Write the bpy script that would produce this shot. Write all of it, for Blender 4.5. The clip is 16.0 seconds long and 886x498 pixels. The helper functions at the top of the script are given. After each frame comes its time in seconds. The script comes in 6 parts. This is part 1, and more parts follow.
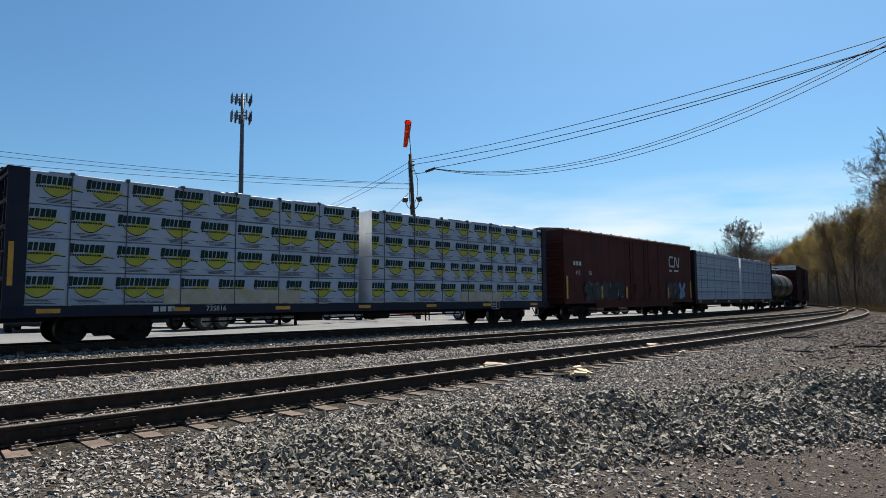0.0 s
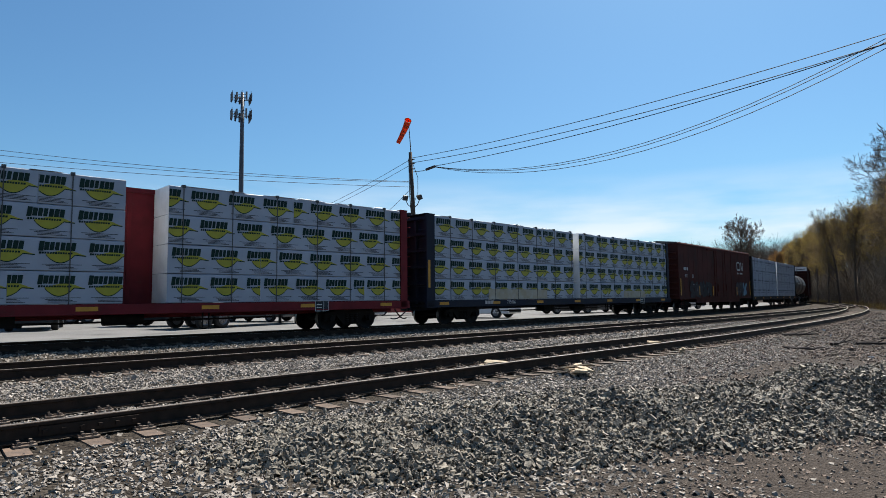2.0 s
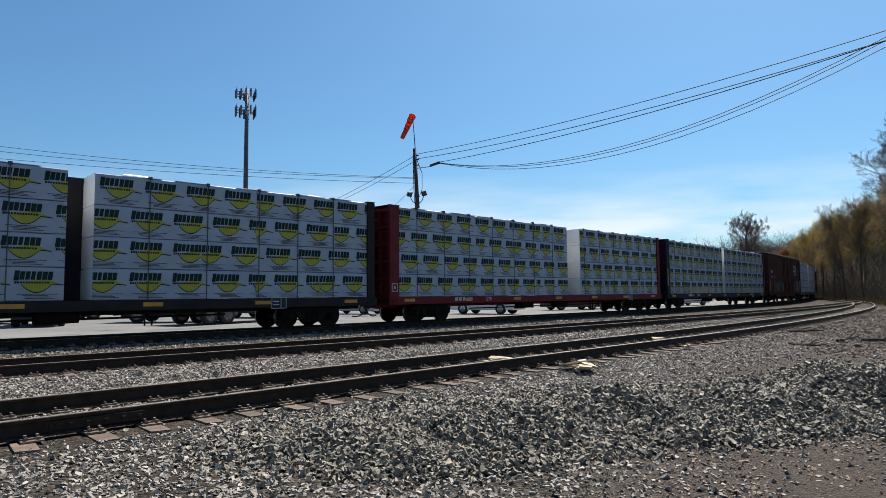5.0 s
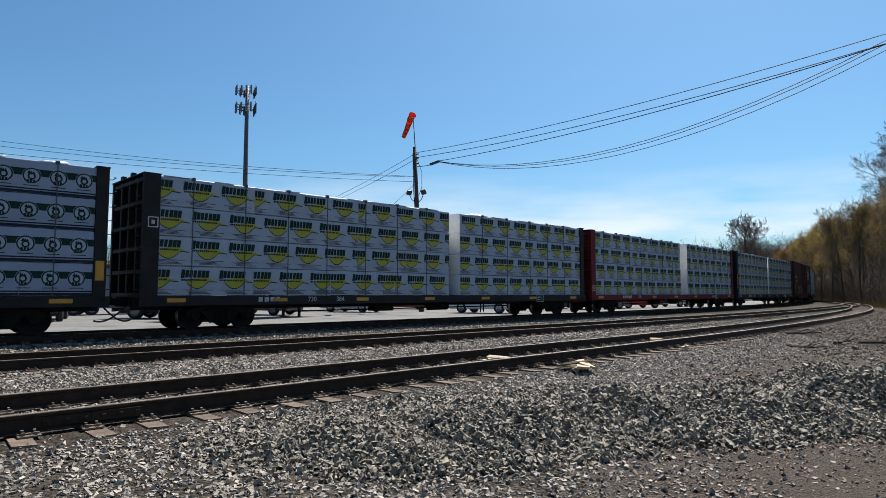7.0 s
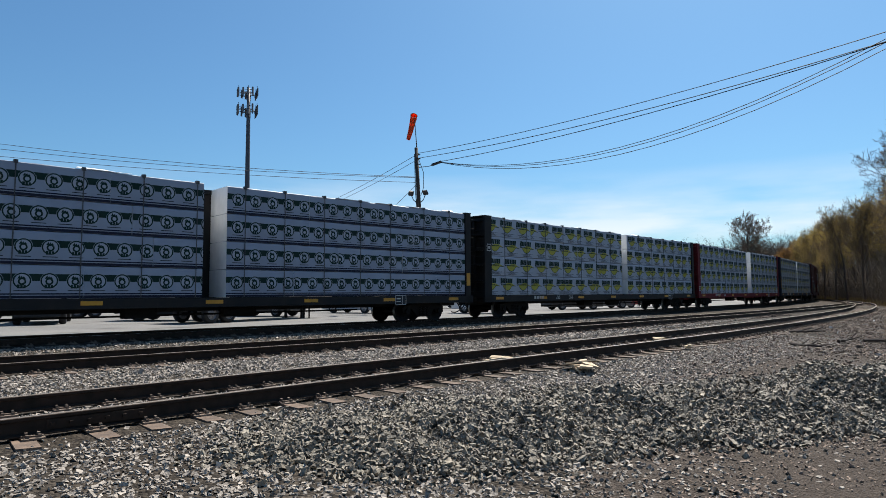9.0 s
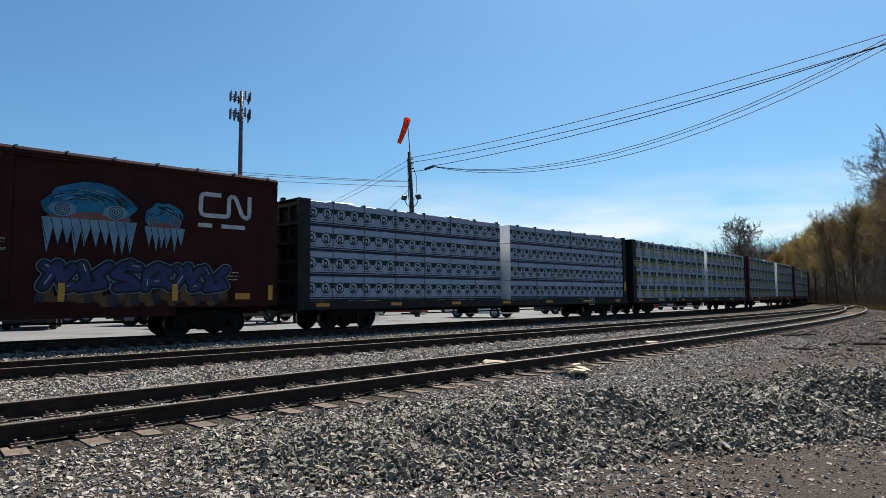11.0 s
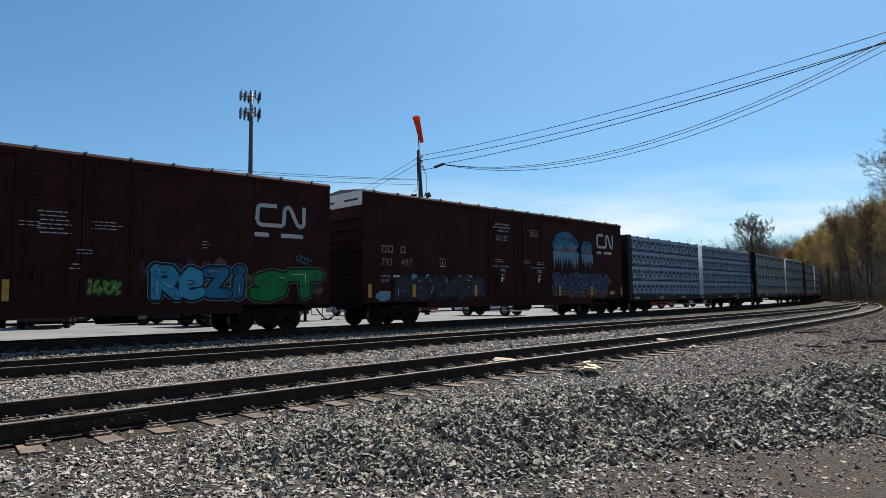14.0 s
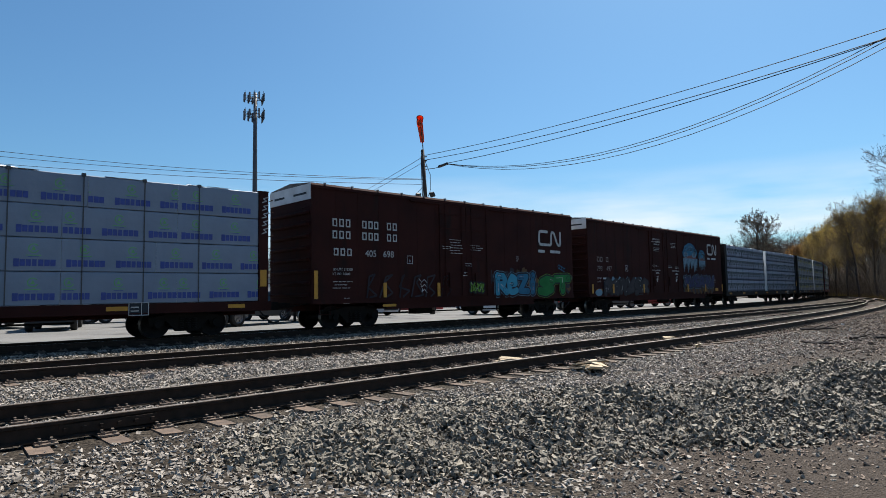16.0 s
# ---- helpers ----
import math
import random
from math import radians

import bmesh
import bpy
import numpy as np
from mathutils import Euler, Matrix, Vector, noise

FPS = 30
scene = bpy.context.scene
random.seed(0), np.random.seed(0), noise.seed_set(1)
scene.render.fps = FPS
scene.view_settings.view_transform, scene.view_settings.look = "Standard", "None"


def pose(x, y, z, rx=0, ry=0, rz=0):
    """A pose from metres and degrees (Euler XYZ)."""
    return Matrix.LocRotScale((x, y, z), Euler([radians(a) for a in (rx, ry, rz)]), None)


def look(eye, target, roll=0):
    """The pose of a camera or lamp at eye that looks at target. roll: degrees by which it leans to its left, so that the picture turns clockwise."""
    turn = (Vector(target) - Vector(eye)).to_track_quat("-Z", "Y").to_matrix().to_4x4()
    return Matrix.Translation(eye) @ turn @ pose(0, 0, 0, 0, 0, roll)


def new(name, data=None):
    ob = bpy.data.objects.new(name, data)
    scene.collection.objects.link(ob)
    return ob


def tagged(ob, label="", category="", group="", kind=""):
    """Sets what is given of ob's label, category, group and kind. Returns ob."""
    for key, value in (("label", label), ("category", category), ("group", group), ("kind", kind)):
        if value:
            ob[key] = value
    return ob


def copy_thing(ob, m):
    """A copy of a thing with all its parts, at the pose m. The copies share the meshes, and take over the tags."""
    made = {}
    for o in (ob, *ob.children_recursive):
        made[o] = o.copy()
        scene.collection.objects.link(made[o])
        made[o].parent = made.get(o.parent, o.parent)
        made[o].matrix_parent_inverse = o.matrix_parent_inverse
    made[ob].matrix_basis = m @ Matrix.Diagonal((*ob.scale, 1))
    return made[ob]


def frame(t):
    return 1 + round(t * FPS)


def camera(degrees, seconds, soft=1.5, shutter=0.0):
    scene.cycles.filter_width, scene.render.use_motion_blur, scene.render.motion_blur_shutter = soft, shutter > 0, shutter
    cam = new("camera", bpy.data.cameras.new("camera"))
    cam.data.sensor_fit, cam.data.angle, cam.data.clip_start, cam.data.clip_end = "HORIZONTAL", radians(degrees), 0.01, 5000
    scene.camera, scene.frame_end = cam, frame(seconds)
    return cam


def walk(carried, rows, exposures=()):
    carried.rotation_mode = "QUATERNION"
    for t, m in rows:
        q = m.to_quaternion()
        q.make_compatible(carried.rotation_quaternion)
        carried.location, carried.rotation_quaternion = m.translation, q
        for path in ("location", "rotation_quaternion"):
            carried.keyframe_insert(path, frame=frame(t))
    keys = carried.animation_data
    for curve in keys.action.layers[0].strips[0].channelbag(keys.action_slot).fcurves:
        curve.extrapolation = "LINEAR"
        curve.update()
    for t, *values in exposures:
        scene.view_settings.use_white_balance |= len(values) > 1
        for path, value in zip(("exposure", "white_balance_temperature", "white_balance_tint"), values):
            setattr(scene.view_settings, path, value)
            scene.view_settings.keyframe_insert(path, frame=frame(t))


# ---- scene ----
cam = camera(70.31, 16.0, soft=0.5)
EYE = (0.0, 0.0, 1.134)
# seconds, turn to the left, tilt up, lean
VIEW = [
    (0, 0.000, 4.686, -0.408),
    (0.5, 0.006, 4.655, -0.359),
    (1, 0.003, 4.680, -0.434),
    (1.5, 0.004, 4.611, -0.410),
    (2, 0.026, 4.505, -0.521),
    (2.5, 0.176, 4.491, -0.535),
    (3, 0.194, 4.409, -0.590),
    (3.5, 0.216, 4.353, -0.711),
    (4, 0.358, 4.296, -0.609),
    (6.5, 0.315, 4.055, -0.236),
    (7, 0.340, 4.058, 0.008),
    (7.5, 0.522, 4.073, -0.315),
    (8, 0.615, 4.039, -0.235),
    (8.5, 0.507, 4.081, -0.429),
    (9, 0.537, 4.101, -0.305),
    (11.5, -0.179, 4.523, -0.479),
    (12, -0.063, 4.489, -0.635),
    (12.5, 0.072, 4.428, -0.745),
    (13, 0.617, 4.340, -0.914),
    (13.5, 0.789, 4.294, -0.650),
    (14, 0.807, 4.307, -0.573),
    (14.5, 0.867, 4.376, -0.666),
    (15, 1.032, 4.307, -0.743),
    (15.5, 1.128, 4.259, -0.838),
    (16, 1.238, 4.262, -1.016),
]


def view_pose(turn, tilt, lean):
    ahead = (-math.sin(radians(turn)) * math.cos(radians(tilt)), math.cos(radians(turn)) * math.cos(radians(tilt)), math.sin(radians(tilt)))
    return look(EYE, (EYE[0] + ahead[0] * 10, EYE[1] + ahead[1] * 10, EYE[2] + ahead[2] * 10), lean)


walk(cam, [(t, view_pose(a, b, c)) for t, a, b, c in VIEW])

# ---- light ----
SUN_AZ, SUN_EL = 27.0, 56.0  # degrees from +y towards +x, and above the horizon
world = bpy.data.worlds.new("sky")
scene.world = world
world.use_nodes = True
wn, wl = world.node_tree.nodes, world.node_tree.links
sky = wn.new("ShaderNodeTexSky")
sky.sky_type, sky.sun_disc = "NISHITA", False
sky.sun_elevation, sky.sun_rotation = radians(SUN_EL), radians(SUN_AZ)
sky.air_density, sky.dust_density, sky.ozone_density = 1.0, 1.1, 3.0
coord = wn.new("ShaderNodeTexCoord")
stretch = wn.new("ShaderNodeMapping")
stretch.inputs["Scale"].default_value = (2.0, 2.0, 11.0)
wisps = wn.new("ShaderNodeTexNoise")
wisps.inputs["Scale"].default_value, wisps.inputs["Detail"].default_value = 2.2, 7
low = wn.new("ShaderNodeSeparateXYZ")
band = wn.new("ShaderNodeMapRange")
for key, v in (("From Min", 0.19), ("From Max", 0.09), ("To Min", 0.0), ("To Max", 1.0)):
    band.inputs[key].default_value = v
thick = wn.new("ShaderNodeMapRange")
for key, v in (("From Min", 0.34), ("From Max", 0.66), ("To Min", 0.0), ("To Max", 0.8)):
    thick.inputs[key].default_value = v
mul = wn.new("ShaderNodeMath")
mul.operation = "MULTIPLY"
mixc = wn.new("ShaderNodeMix")
mixc.data_type = "RGBA"
mixc.inputs["B"].default_value = (9.6, 9.9, 10.3, 1)
wl.new(coord.outputs["Generated"], stretch.inputs["Vector"])
wl.new(stretch.outputs["Vector"], wisps.inputs["Vector"])
wl.new(coord.outputs["Generated"], low.inputs["Vector"])
wl.new(low.outputs["Z"], band.inputs["Value"])
wl.new(wisps.outputs["Fac"], thick.inputs["Value"])
wl.new(band.outputs["Result"], mul.inputs[0])
wl.new(thick.outputs["Result"], mul.inputs[1])
wl.new(mul.outputs["Value"], mixc.inputs["Factor"])
clear = wn.new("ShaderNodeMix")
clear.data_type, clear.blend_type = "RGBA", "MULTIPLY"
clear.inputs["Factor"].default_value = 1.0
clear.inputs["B"].default_value = (0.64, 1.0, 1.17, 1)
wl.new(sky.outputs["Color"], clear.inputs["A"])
wl.new(clear.outputs["Result"], mixc.inputs["A"])
wl.new(mixc.outputs["Result"], wn["Background"].inputs["Color"])
wn["Background"].inputs["Strength"].default_value = 0.058
sun_data = bpy.data.lights.new("sun", "SUN")
sun_data.energy, sun_data.angle, sun_data.color = 5.0, radians(0.53), (1.0, 0.94, 0.85)
sun = new("sun", sun_data)
a_, e_ = radians(SUN_AZ), radians(SUN_EL)
sun.matrix_world = look((math.sin(a_) * math.cos(e_) * 200, math.cos(a_) * math.cos(e_) * 200, math.sin(e_) * 200), (0, 0, 0))
scene.view_settings.exposure = 0.84

# ---- materials ----


def mat(name, color, rough=0.7, metal=0.0, color2=None, scale=6.0, bump=0.0, bump_scale=40.0, fine=None, wear=None, spread=0.0):
    """Base colour mixed with a second one by coarse noise, speckled by fine noise; spread varies it from object to object."""
    m = bpy.data.materials.new(name)
    m.use_nodes = True
    n, l = m.node_tree.nodes, m.node_tree.links
    b = n["Principled BSDF"]
    b.inputs["Roughness"].default_value, b.inputs["Metallic"].default_value = rough, metal
    tc = n.new("ShaderNodeTexCoord")
    out = None
    if color2 is None:
        color2 = tuple(c * 0.75 for c in color)
    ns = n.new("ShaderNodeTexNoise")
    ns.inputs["Scale"].default_value, ns.inputs["Detail"].default_value = scale, 6
    l.new(tc.outputs["Object"], ns.inputs["Vector"])
    ramp = n.new("ShaderNodeMapRange")
    ramp.inputs["From Min"].default_value, ramp.inputs["From Max"].default_value = 0.35, 0.68
    l.new(ns.outputs["Fac"], ramp.inputs["Value"])
    mx = n.new("ShaderNodeMix")
    mx.data_type = "RGBA"
    mx.inputs["A"].default_value, mx.inputs["B"].default_value = (*color, 1), (*color2, 1)
    l.new(ramp.outputs["Result"], mx.inputs["Factor"])
    out = mx.outputs["Result"]
    if wear:
        n2 = n.new("ShaderNodeTexNoise")
        n2.inputs["Scale"].default_value, n2.inputs["Detail"].default_value = wear[1], 8
        mp = n.new("ShaderNodeMapping")
        mp.inputs["Scale"].default_value = wear[3] if len(wear) > 3 else (1, 1, 1)
        l.new(tc.outputs["Object"], mp.inputs["Vector"])
        l.new(mp.outputs["Vector"], n2.inputs["Vector"])
        r2 = n.new("ShaderNodeMapRange")
        r2.inputs["From Min"].default_value, r2.inputs["From Max"].default_value = wear[2], wear[2] + 0.12
        l.new(n2.outputs["Fac"], r2.inputs["Value"])
        m2 = n.new("ShaderNodeMix")
        m2.data_type = "RGBA"
        m2.inputs["B"].default_value = (*wear[0], 1)
        l.new(out, m2.inputs["A"])
        l.new(r2.outputs["Result"], m2.inputs["Factor"])
        out = m2.outputs["Result"]
    if spread:
        oi = n.new("ShaderNodeObjectInfo")
        geo = n.new("ShaderNodeNewGeometry")
        add = n.new("ShaderNodeMath")
        add.operation = "ADD"
        l.new(oi.outputs["Random"], add.inputs[0])
        l.new(geo.outputs["Random Per Island"], add.inputs[1])
        r3 = n.new("ShaderNodeMapRange")
        r3.inputs["From Max"].default_value = 2.0 if spread < 0 else 1.6
        r3.inputs["To Min"].default_value, r3.inputs["To Max"].default_value = 1 - abs(spread), 1 + abs(spread)
        l.new(add.outputs["Value"], r3.inputs["Value"])
        hs = n.new("ShaderNodeHueSaturation")
        l.new(r3.outputs["Result"], hs.inputs["Value"])
        l.new(out, hs.inputs["Color"])
        out = hs.outputs["Color"]
    l.new(out, b.inputs["Base Color"])
    if bump:
        n3 = n.new("ShaderNodeTexNoise")
        n3.inputs["Scale"].default_value, n3.inputs["Detail"].default_value = bump_scale, 5
        l.new(tc.outputs["Object"], n3.inputs["Vector"])
        bp = n.new("ShaderNodeBump")
        bp.inputs["Strength"].default_value, bp.inputs["Distance"].default_value = bump, 0.02
        l.new(n3.outputs["Fac"], bp.inputs["Height"])
        l.new(bp.outputs["Normal"], b.inputs["Normal"])
    return m


def dull(m, level):
    m.node_tree.nodes["Principled BSDF"].inputs["Specular IOR Level"].default_value = level
    return m


def gravel_mat(name, dark, light, tint, cell):
    """Loose stones: cells of two sizes with joints, tinted by broad patches."""
    m = bpy.data.materials.new(name)
    m.use_nodes = True
    n, l = m.node_tree.nodes, m.node_tree.links
    b = n["Principled BSDF"]
    b.inputs["Roughness"].default_value = 0.9
    tc = n.new("ShaderNodeTexCoord")
    v = n.new("ShaderNodeTexVoronoi")
    v.inputs["Scale"].default_value = 1 / cell
    l.new(tc.outputs["Object"], v.inputs["Vector"])
    sep = n.new("ShaderNodeSeparateColor")
    l.new(v.outputs["Color"], sep.inputs["Color"])
    mx = n.new("ShaderNodeMix")
    mx.data_type = "RGBA"
    mx.inputs["A"].default_value, mx.inputs["B"].default_value = (*dark, 1), (*light, 1)
    l.new(sep.outputs["Red"], mx.inputs["Factor"])
    ns = n.new("ShaderNodeTexNoise")
    ns.inputs["Scale"].default_value, ns.inputs["Detail"].default_value = 0.45, 6
    l.new(tc.outputs["Object"], ns.inputs["Vector"])
    r = n.new("ShaderNodeMapRange")
    r.inputs["From Min"].default_value, r.inputs["From Max"].default_value = 0.42, 0.66
    r.inputs["To Max"].default_value = 0.8
    l.new(ns.outputs["Fac"], r.inputs["Value"])
    m2 = n.new("ShaderNodeMix")
    m2.data_type = "RGBA"
    m2.inputs["B"].default_value = (*tint, 1)
    l.new(mx.outputs["Result"], m2.inputs["A"])
    l.new(r.outputs["Result"], m2.inputs["Factor"])
    l.new(m2.outputs["Result"], b.inputs["Base Color"])
    n3 = n.new("ShaderNodeTexNoise")
    n3.inputs["Scale"].default_value, n3.inputs["Detail"].default_value = 0.6 / cell, 6
    l.new(tc.outputs["Object"], n3.inputs["Vector"])
    ad = n.new("ShaderNodeMath")
    ad.operation = "SUBTRACT"
    l.new(n3.outputs["Fac"], ad.inputs[0])
    l.new(v.outputs["Distance"], ad.inputs[1])
    bp = n.new("ShaderNodeBump")
    bp.inputs["Strength"].default_value, bp.inputs["Distance"].default_value = 1.0, cell * 0.9
    l.new(ad.outputs["Value"], bp.inputs["Height"])
    l.new(bp.outputs["Normal"], b.inputs["Normal"])
    return m


# ballast base painted near-black as the shade in gaps between loose stones
M_BALLAST_SHADE = gravel_mat("ballast", (0.010, 0.0085, 0.007), (0.085, 0.070, 0.055), (0.032, 0.025, 0.019), 0.04)
M_DIRT = gravel_mat("stony_dirt", (0.020, 0.0162, 0.0134), (0.094, 0.076, 0.063), (0.052, 0.0405, 0.033), 0.02)
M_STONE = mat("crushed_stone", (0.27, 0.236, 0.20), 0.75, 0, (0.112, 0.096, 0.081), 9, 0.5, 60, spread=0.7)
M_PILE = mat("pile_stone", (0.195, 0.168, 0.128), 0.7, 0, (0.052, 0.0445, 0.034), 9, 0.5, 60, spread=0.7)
M_BROWNSTONE = mat("brown_stone", (0.195, 0.145, 0.11), 0.85, 0, (0.085, 0.06, 0.046), 9, 0.5, 60, spread=0.65)
M_ASPHALT = mat("lot_asphalt", (0.15, 0.145, 0.138), 0.92, 0, (0.11, 0.106, 0.10), 0.25, 0.4, 90, wear=((0.07, 0.067, 0.063), 0.5, 0.55))
M_RAIL = mat("rusty_rail", (0.042, 0.028, 0.021), 0.75, 0.2, (0.024, 0.018, 0.014), 7, 0.3, 50)
M_RAILHEAD = mat("worn_rail_head", (0.27, 0.235, 0.20), 0.45, 0.5, (0.15, 0.12, 0.095), 5)
M_TIE = mat("weathered_tie", (0.13, 0.088, 0.062), 0.9, 0, (0.055, 0.04, 0.031), 5, 0.6, 30, spread=0.35)
M_PLATE = mat("tie_plate_steel", (0.17, 0.135, 0.105), 0.75, 0.2, (0.09, 0.06, 0.045), 12, 0.3, 60)
M_SPLINTER = mat("split_wood", (0.45, 0.36, 0.25), 0.85, 0, (0.36, 0.27, 0.17), 10, 0.4, 50)
# white wrap whose sides' bluish shade is put into the next three colours
M_WRAP = mat("white_wrap_shade_toned", (0.305, 0.34, 0.40), 0.5, 0, (0.27, 0.30, 0.355), 1.5, 0.35, 5, spread=0.05)
M_WRAP_BLUE = mat("bluish_wrap_shade_toned", (0.245, 0.29, 0.37), 0.5, 0, (0.215, 0.25, 0.32), 1.5, 0.35, 5, spread=0.05)
M_WRAP_SKY = mat("pale_blue_wrap_shade_toned", (0.185, 0.23, 0.295), 0.5, 0, (0.16, 0.20, 0.26), 1.5, 0.35, 5, spread=0.05)
# ends and loose flaps keep the wrap's own white
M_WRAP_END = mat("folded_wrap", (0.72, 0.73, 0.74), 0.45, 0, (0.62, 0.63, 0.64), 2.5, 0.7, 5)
M_GREEN = mat("dark_green_print", (0.006, 0.026, 0.02), 0.5)
M_YELLOW = mat("yellow_print", (0.33, 0.31, 0.012), 0.5, 0, (0.28, 0.26, 0.012), 5)
M_INK = mat("black_print", (0.03, 0.035, 0.04), 0.5)
M_BLUE = mat("blue_print", (0.03, 0.06, 0.28), 0.5)
M_NAVY = mat("navy_print", (0.012, 0.016, 0.035), 0.5)
M_LIGHTGREEN = mat("leaf_green_print", (0.14, 0.42, 0.14), 0.5)
M_STRAP = mat("dark_strap", (0.05, 0.052, 0.055), 0.5)
M_BLACKCAR = mat("black_car_paint", (0.016, 0.017, 0.018), 0.6, 0, (0.026, 0.023, 0.021), 2, 0.2, 30, wear=((0.05, 0.034, 0.026), 1.6, 0.66))
M_NAVYCAR = mat("dark_blue_car_paint", (0.014, 0.018, 0.032), 0.6, 0, (0.02, 0.022, 0.028), 2, 0.2, 30, wear=((0.05, 0.034, 0.026), 1.6, 0.66))
M_REDCAR = mat("faded_red_car_paint", (0.155, 0.018, 0.022), 0.6, 0, (0.10, 0.014, 0.017), 2, 0.2, 30, wear=((0.085, 0.03, 0.024), 1.6, 0.64))
M_BOXRED = mat("boxcar_brown_paint", (0.042, 0.012, 0.009), 0.8, 0, (0.029, 0.0095, 0.0075), 0.9, 0.2, 25, wear=((0.02, 0.011, 0.009), 1.3, 0.6, (1, 1, 0.25)))
M_BOXRED2 = mat("boxcar_red_paint", (0.075, 0.020, 0.015), 0.7, 0, (0.05, 0.016, 0.012), 0.9, 0.2, 25, wear=((0.04, 0.018, 0.015), 1.3, 0.58, (1, 1, 0.25)))
M_ROOF = mat("weathered_roof", (0.30, 0.28, 0.26), 0.6, 0.1, (0.16, 0.12, 0.10), 2)
M_TRUCK = mat("truck_iron", (0.010, 0.009, 0.008), 0.85, 0.0, (0.016, 0.013, 0.011), 6, 0.4, 40)
M_WHEEL = mat("wheel_steel", (0.015, 0.013, 0.012), 0.7, 0.1, (0.010, 0.009, 0.009), 6)
M_TREAD = mat("wheel_tread", (0.2, 0.19, 0.18), 0.4, 0.9)
M_CARYELLOW = mat("safety_yellow", (0.55, 0.26, 0.015), 0.55, 0, (0.42, 0.19, 0.015), 4)
M_LETTER = mat("white_lettering", (0.50, 0.50, 0.49), 0.6, 0, (0.36, 0.35, 0.34), 4)
M_DULL = mat("faded_lettering", (0.22, 0.185, 0.17), 0.6, 0, (0.13, 0.10, 0.09), 4)
M_ENDWHITE = mat("white_end_panel", (0.66, 0.66, 0.66), 0.6, 0, (0.52, 0.51, 0.5), 2)
M_STAIN = mat("stained_wrap", (0.30, 0.25, 0.16), 0.5, 0, (0.36, 0.33, 0.27), 3)
M_TANK = mat("tank_black", (0.028, 0.028, 0.03), 0.42, 0.1, (0.05, 0.047, 0.045), 1.5)
M_HOSE = mat("rubber_hose", (0.02, 0.02, 0.02), 0.6)
M_GALV = mat("tower_steel", (0.07, 0.08, 0.10), 0.6, 0.1, (0.05, 0.058, 0.072), 1)
M_ANT = mat("antenna_panel", (0.13, 0.14, 0.155), 0.5)
M_POLE = mat("creosoted_pole", (0.055, 0.042, 0.034), 0.9, 0, (0.035, 0.028, 0.024), 3, 0.5, 20)
M_WIRE = mat("wire_black", (0.03, 0.03, 0.032), 0.6)
M_SOCK = mat("orange_windsock_cloth", (0.85, 0.105, 0.02), 0.75, 0, (0.70, 0.08, 0.02), 3)
M_LENS = mat("lamp_lens", (0.55, 0.57, 0.6), 0.15)
M_BARK = mat("bark", (0.14, 0.108, 0.083), 0.95, 0, (0.085, 0.066, 0.052), 3, 0.6, 14)
M_BUD = mat("spring_buds", (0.29, 0.205, 0.06), 0.8, 0, (0.20, 0.15, 0.045), 0.6, spread=0.4)
M_BUD2 = mat("russet_buds", (0.29, 0.15, 0.045), 0.8, 0, (0.20, 0.112, 0.038), 0.6, spread=0.4)
M_BRUSH = mat("bare_brush", (0.19, 0.148, 0.105), 0.95, 0, (0.11, 0.087, 0.064), 0.5, spread=0.4)


def thin_leaf(m, share):
    """Lets light through thin leaves."""
    n, l = m.node_tree.nodes, m.node_tree.links
    b = n["Principled BSDF"]
    t, mx = n.new("ShaderNodeBsdfTranslucent"), n.new("ShaderNodeMixShader")
    l.new(b.inputs["Base Color"].links[0].from_socket, t.inputs["Color"])
    mx.inputs["Fac"].default_value = share
    l.new(b.outputs["BSDF"], mx.inputs[1])
    l.new(t.outputs["BSDF"], mx.inputs[2])
    l.new(mx.outputs["Shader"], n["Material Output"].inputs["Surface"])


thin_leaf(M_BUD, 0.5), thin_leaf(M_BUD2, 0.5), thin_leaf(M_SOCK, 0.5)
M_FARWOOD = mat("far_bare_wood", (0.09, 0.074, 0.064), 0.95, 0, (0.06, 0.052, 0.046), 0.05, spread=0.35)
M_WALL = mat("metal_siding", (0.19, 0.205, 0.225), 0.6, 0, (0.15, 0.16, 0.175), 0.4)
M_DARKROOF = mat("dark_roofing", (0.035, 0.035, 0.037), 0.8)
M_TYRE = mat("tyre", (0.022, 0.022, 0.022), 0.85)
M_ALLOY = mat("alloy_wheel", (0.22, 0.22, 0.23), 0.35, 0.8)
M_GLASS = mat("car_glass", (0.02, 0.026, 0.03), 0.06)
M_LAMP = mat("headlamp", (0.6, 0.6, 0.62), 0.12)
M_TAIL = mat("tail_lamp", (0.4, 0.02, 0.02), 0.2)

for m in (M_BOXRED, M_BOXRED2, M_BLACKCAR, M_NAVYCAR, M_REDCAR, M_TRUCK, M_WHEEL, M_RAIL, M_BARK, M_BRUSH, M_BALLAST_SHADE, M_DIRT):
    dull(m, 0.12)


def paint(name, color):
    m = mat(name, color, 0.35, 0.0, tuple(c * 0.92 for c in color), 2)
    m.node_tree.nodes["Principled BSDF"].inputs["Coat Weight"].default_value = 0.15
    return m


P_WHITE, P_SILVER, P_BLACK = paint("white_car", (0.75, 0.75, 0.75)), paint("silver_car", (0.42, 0.43, 0.45)), paint("black_car", (0.02, 0.021, 0.024))
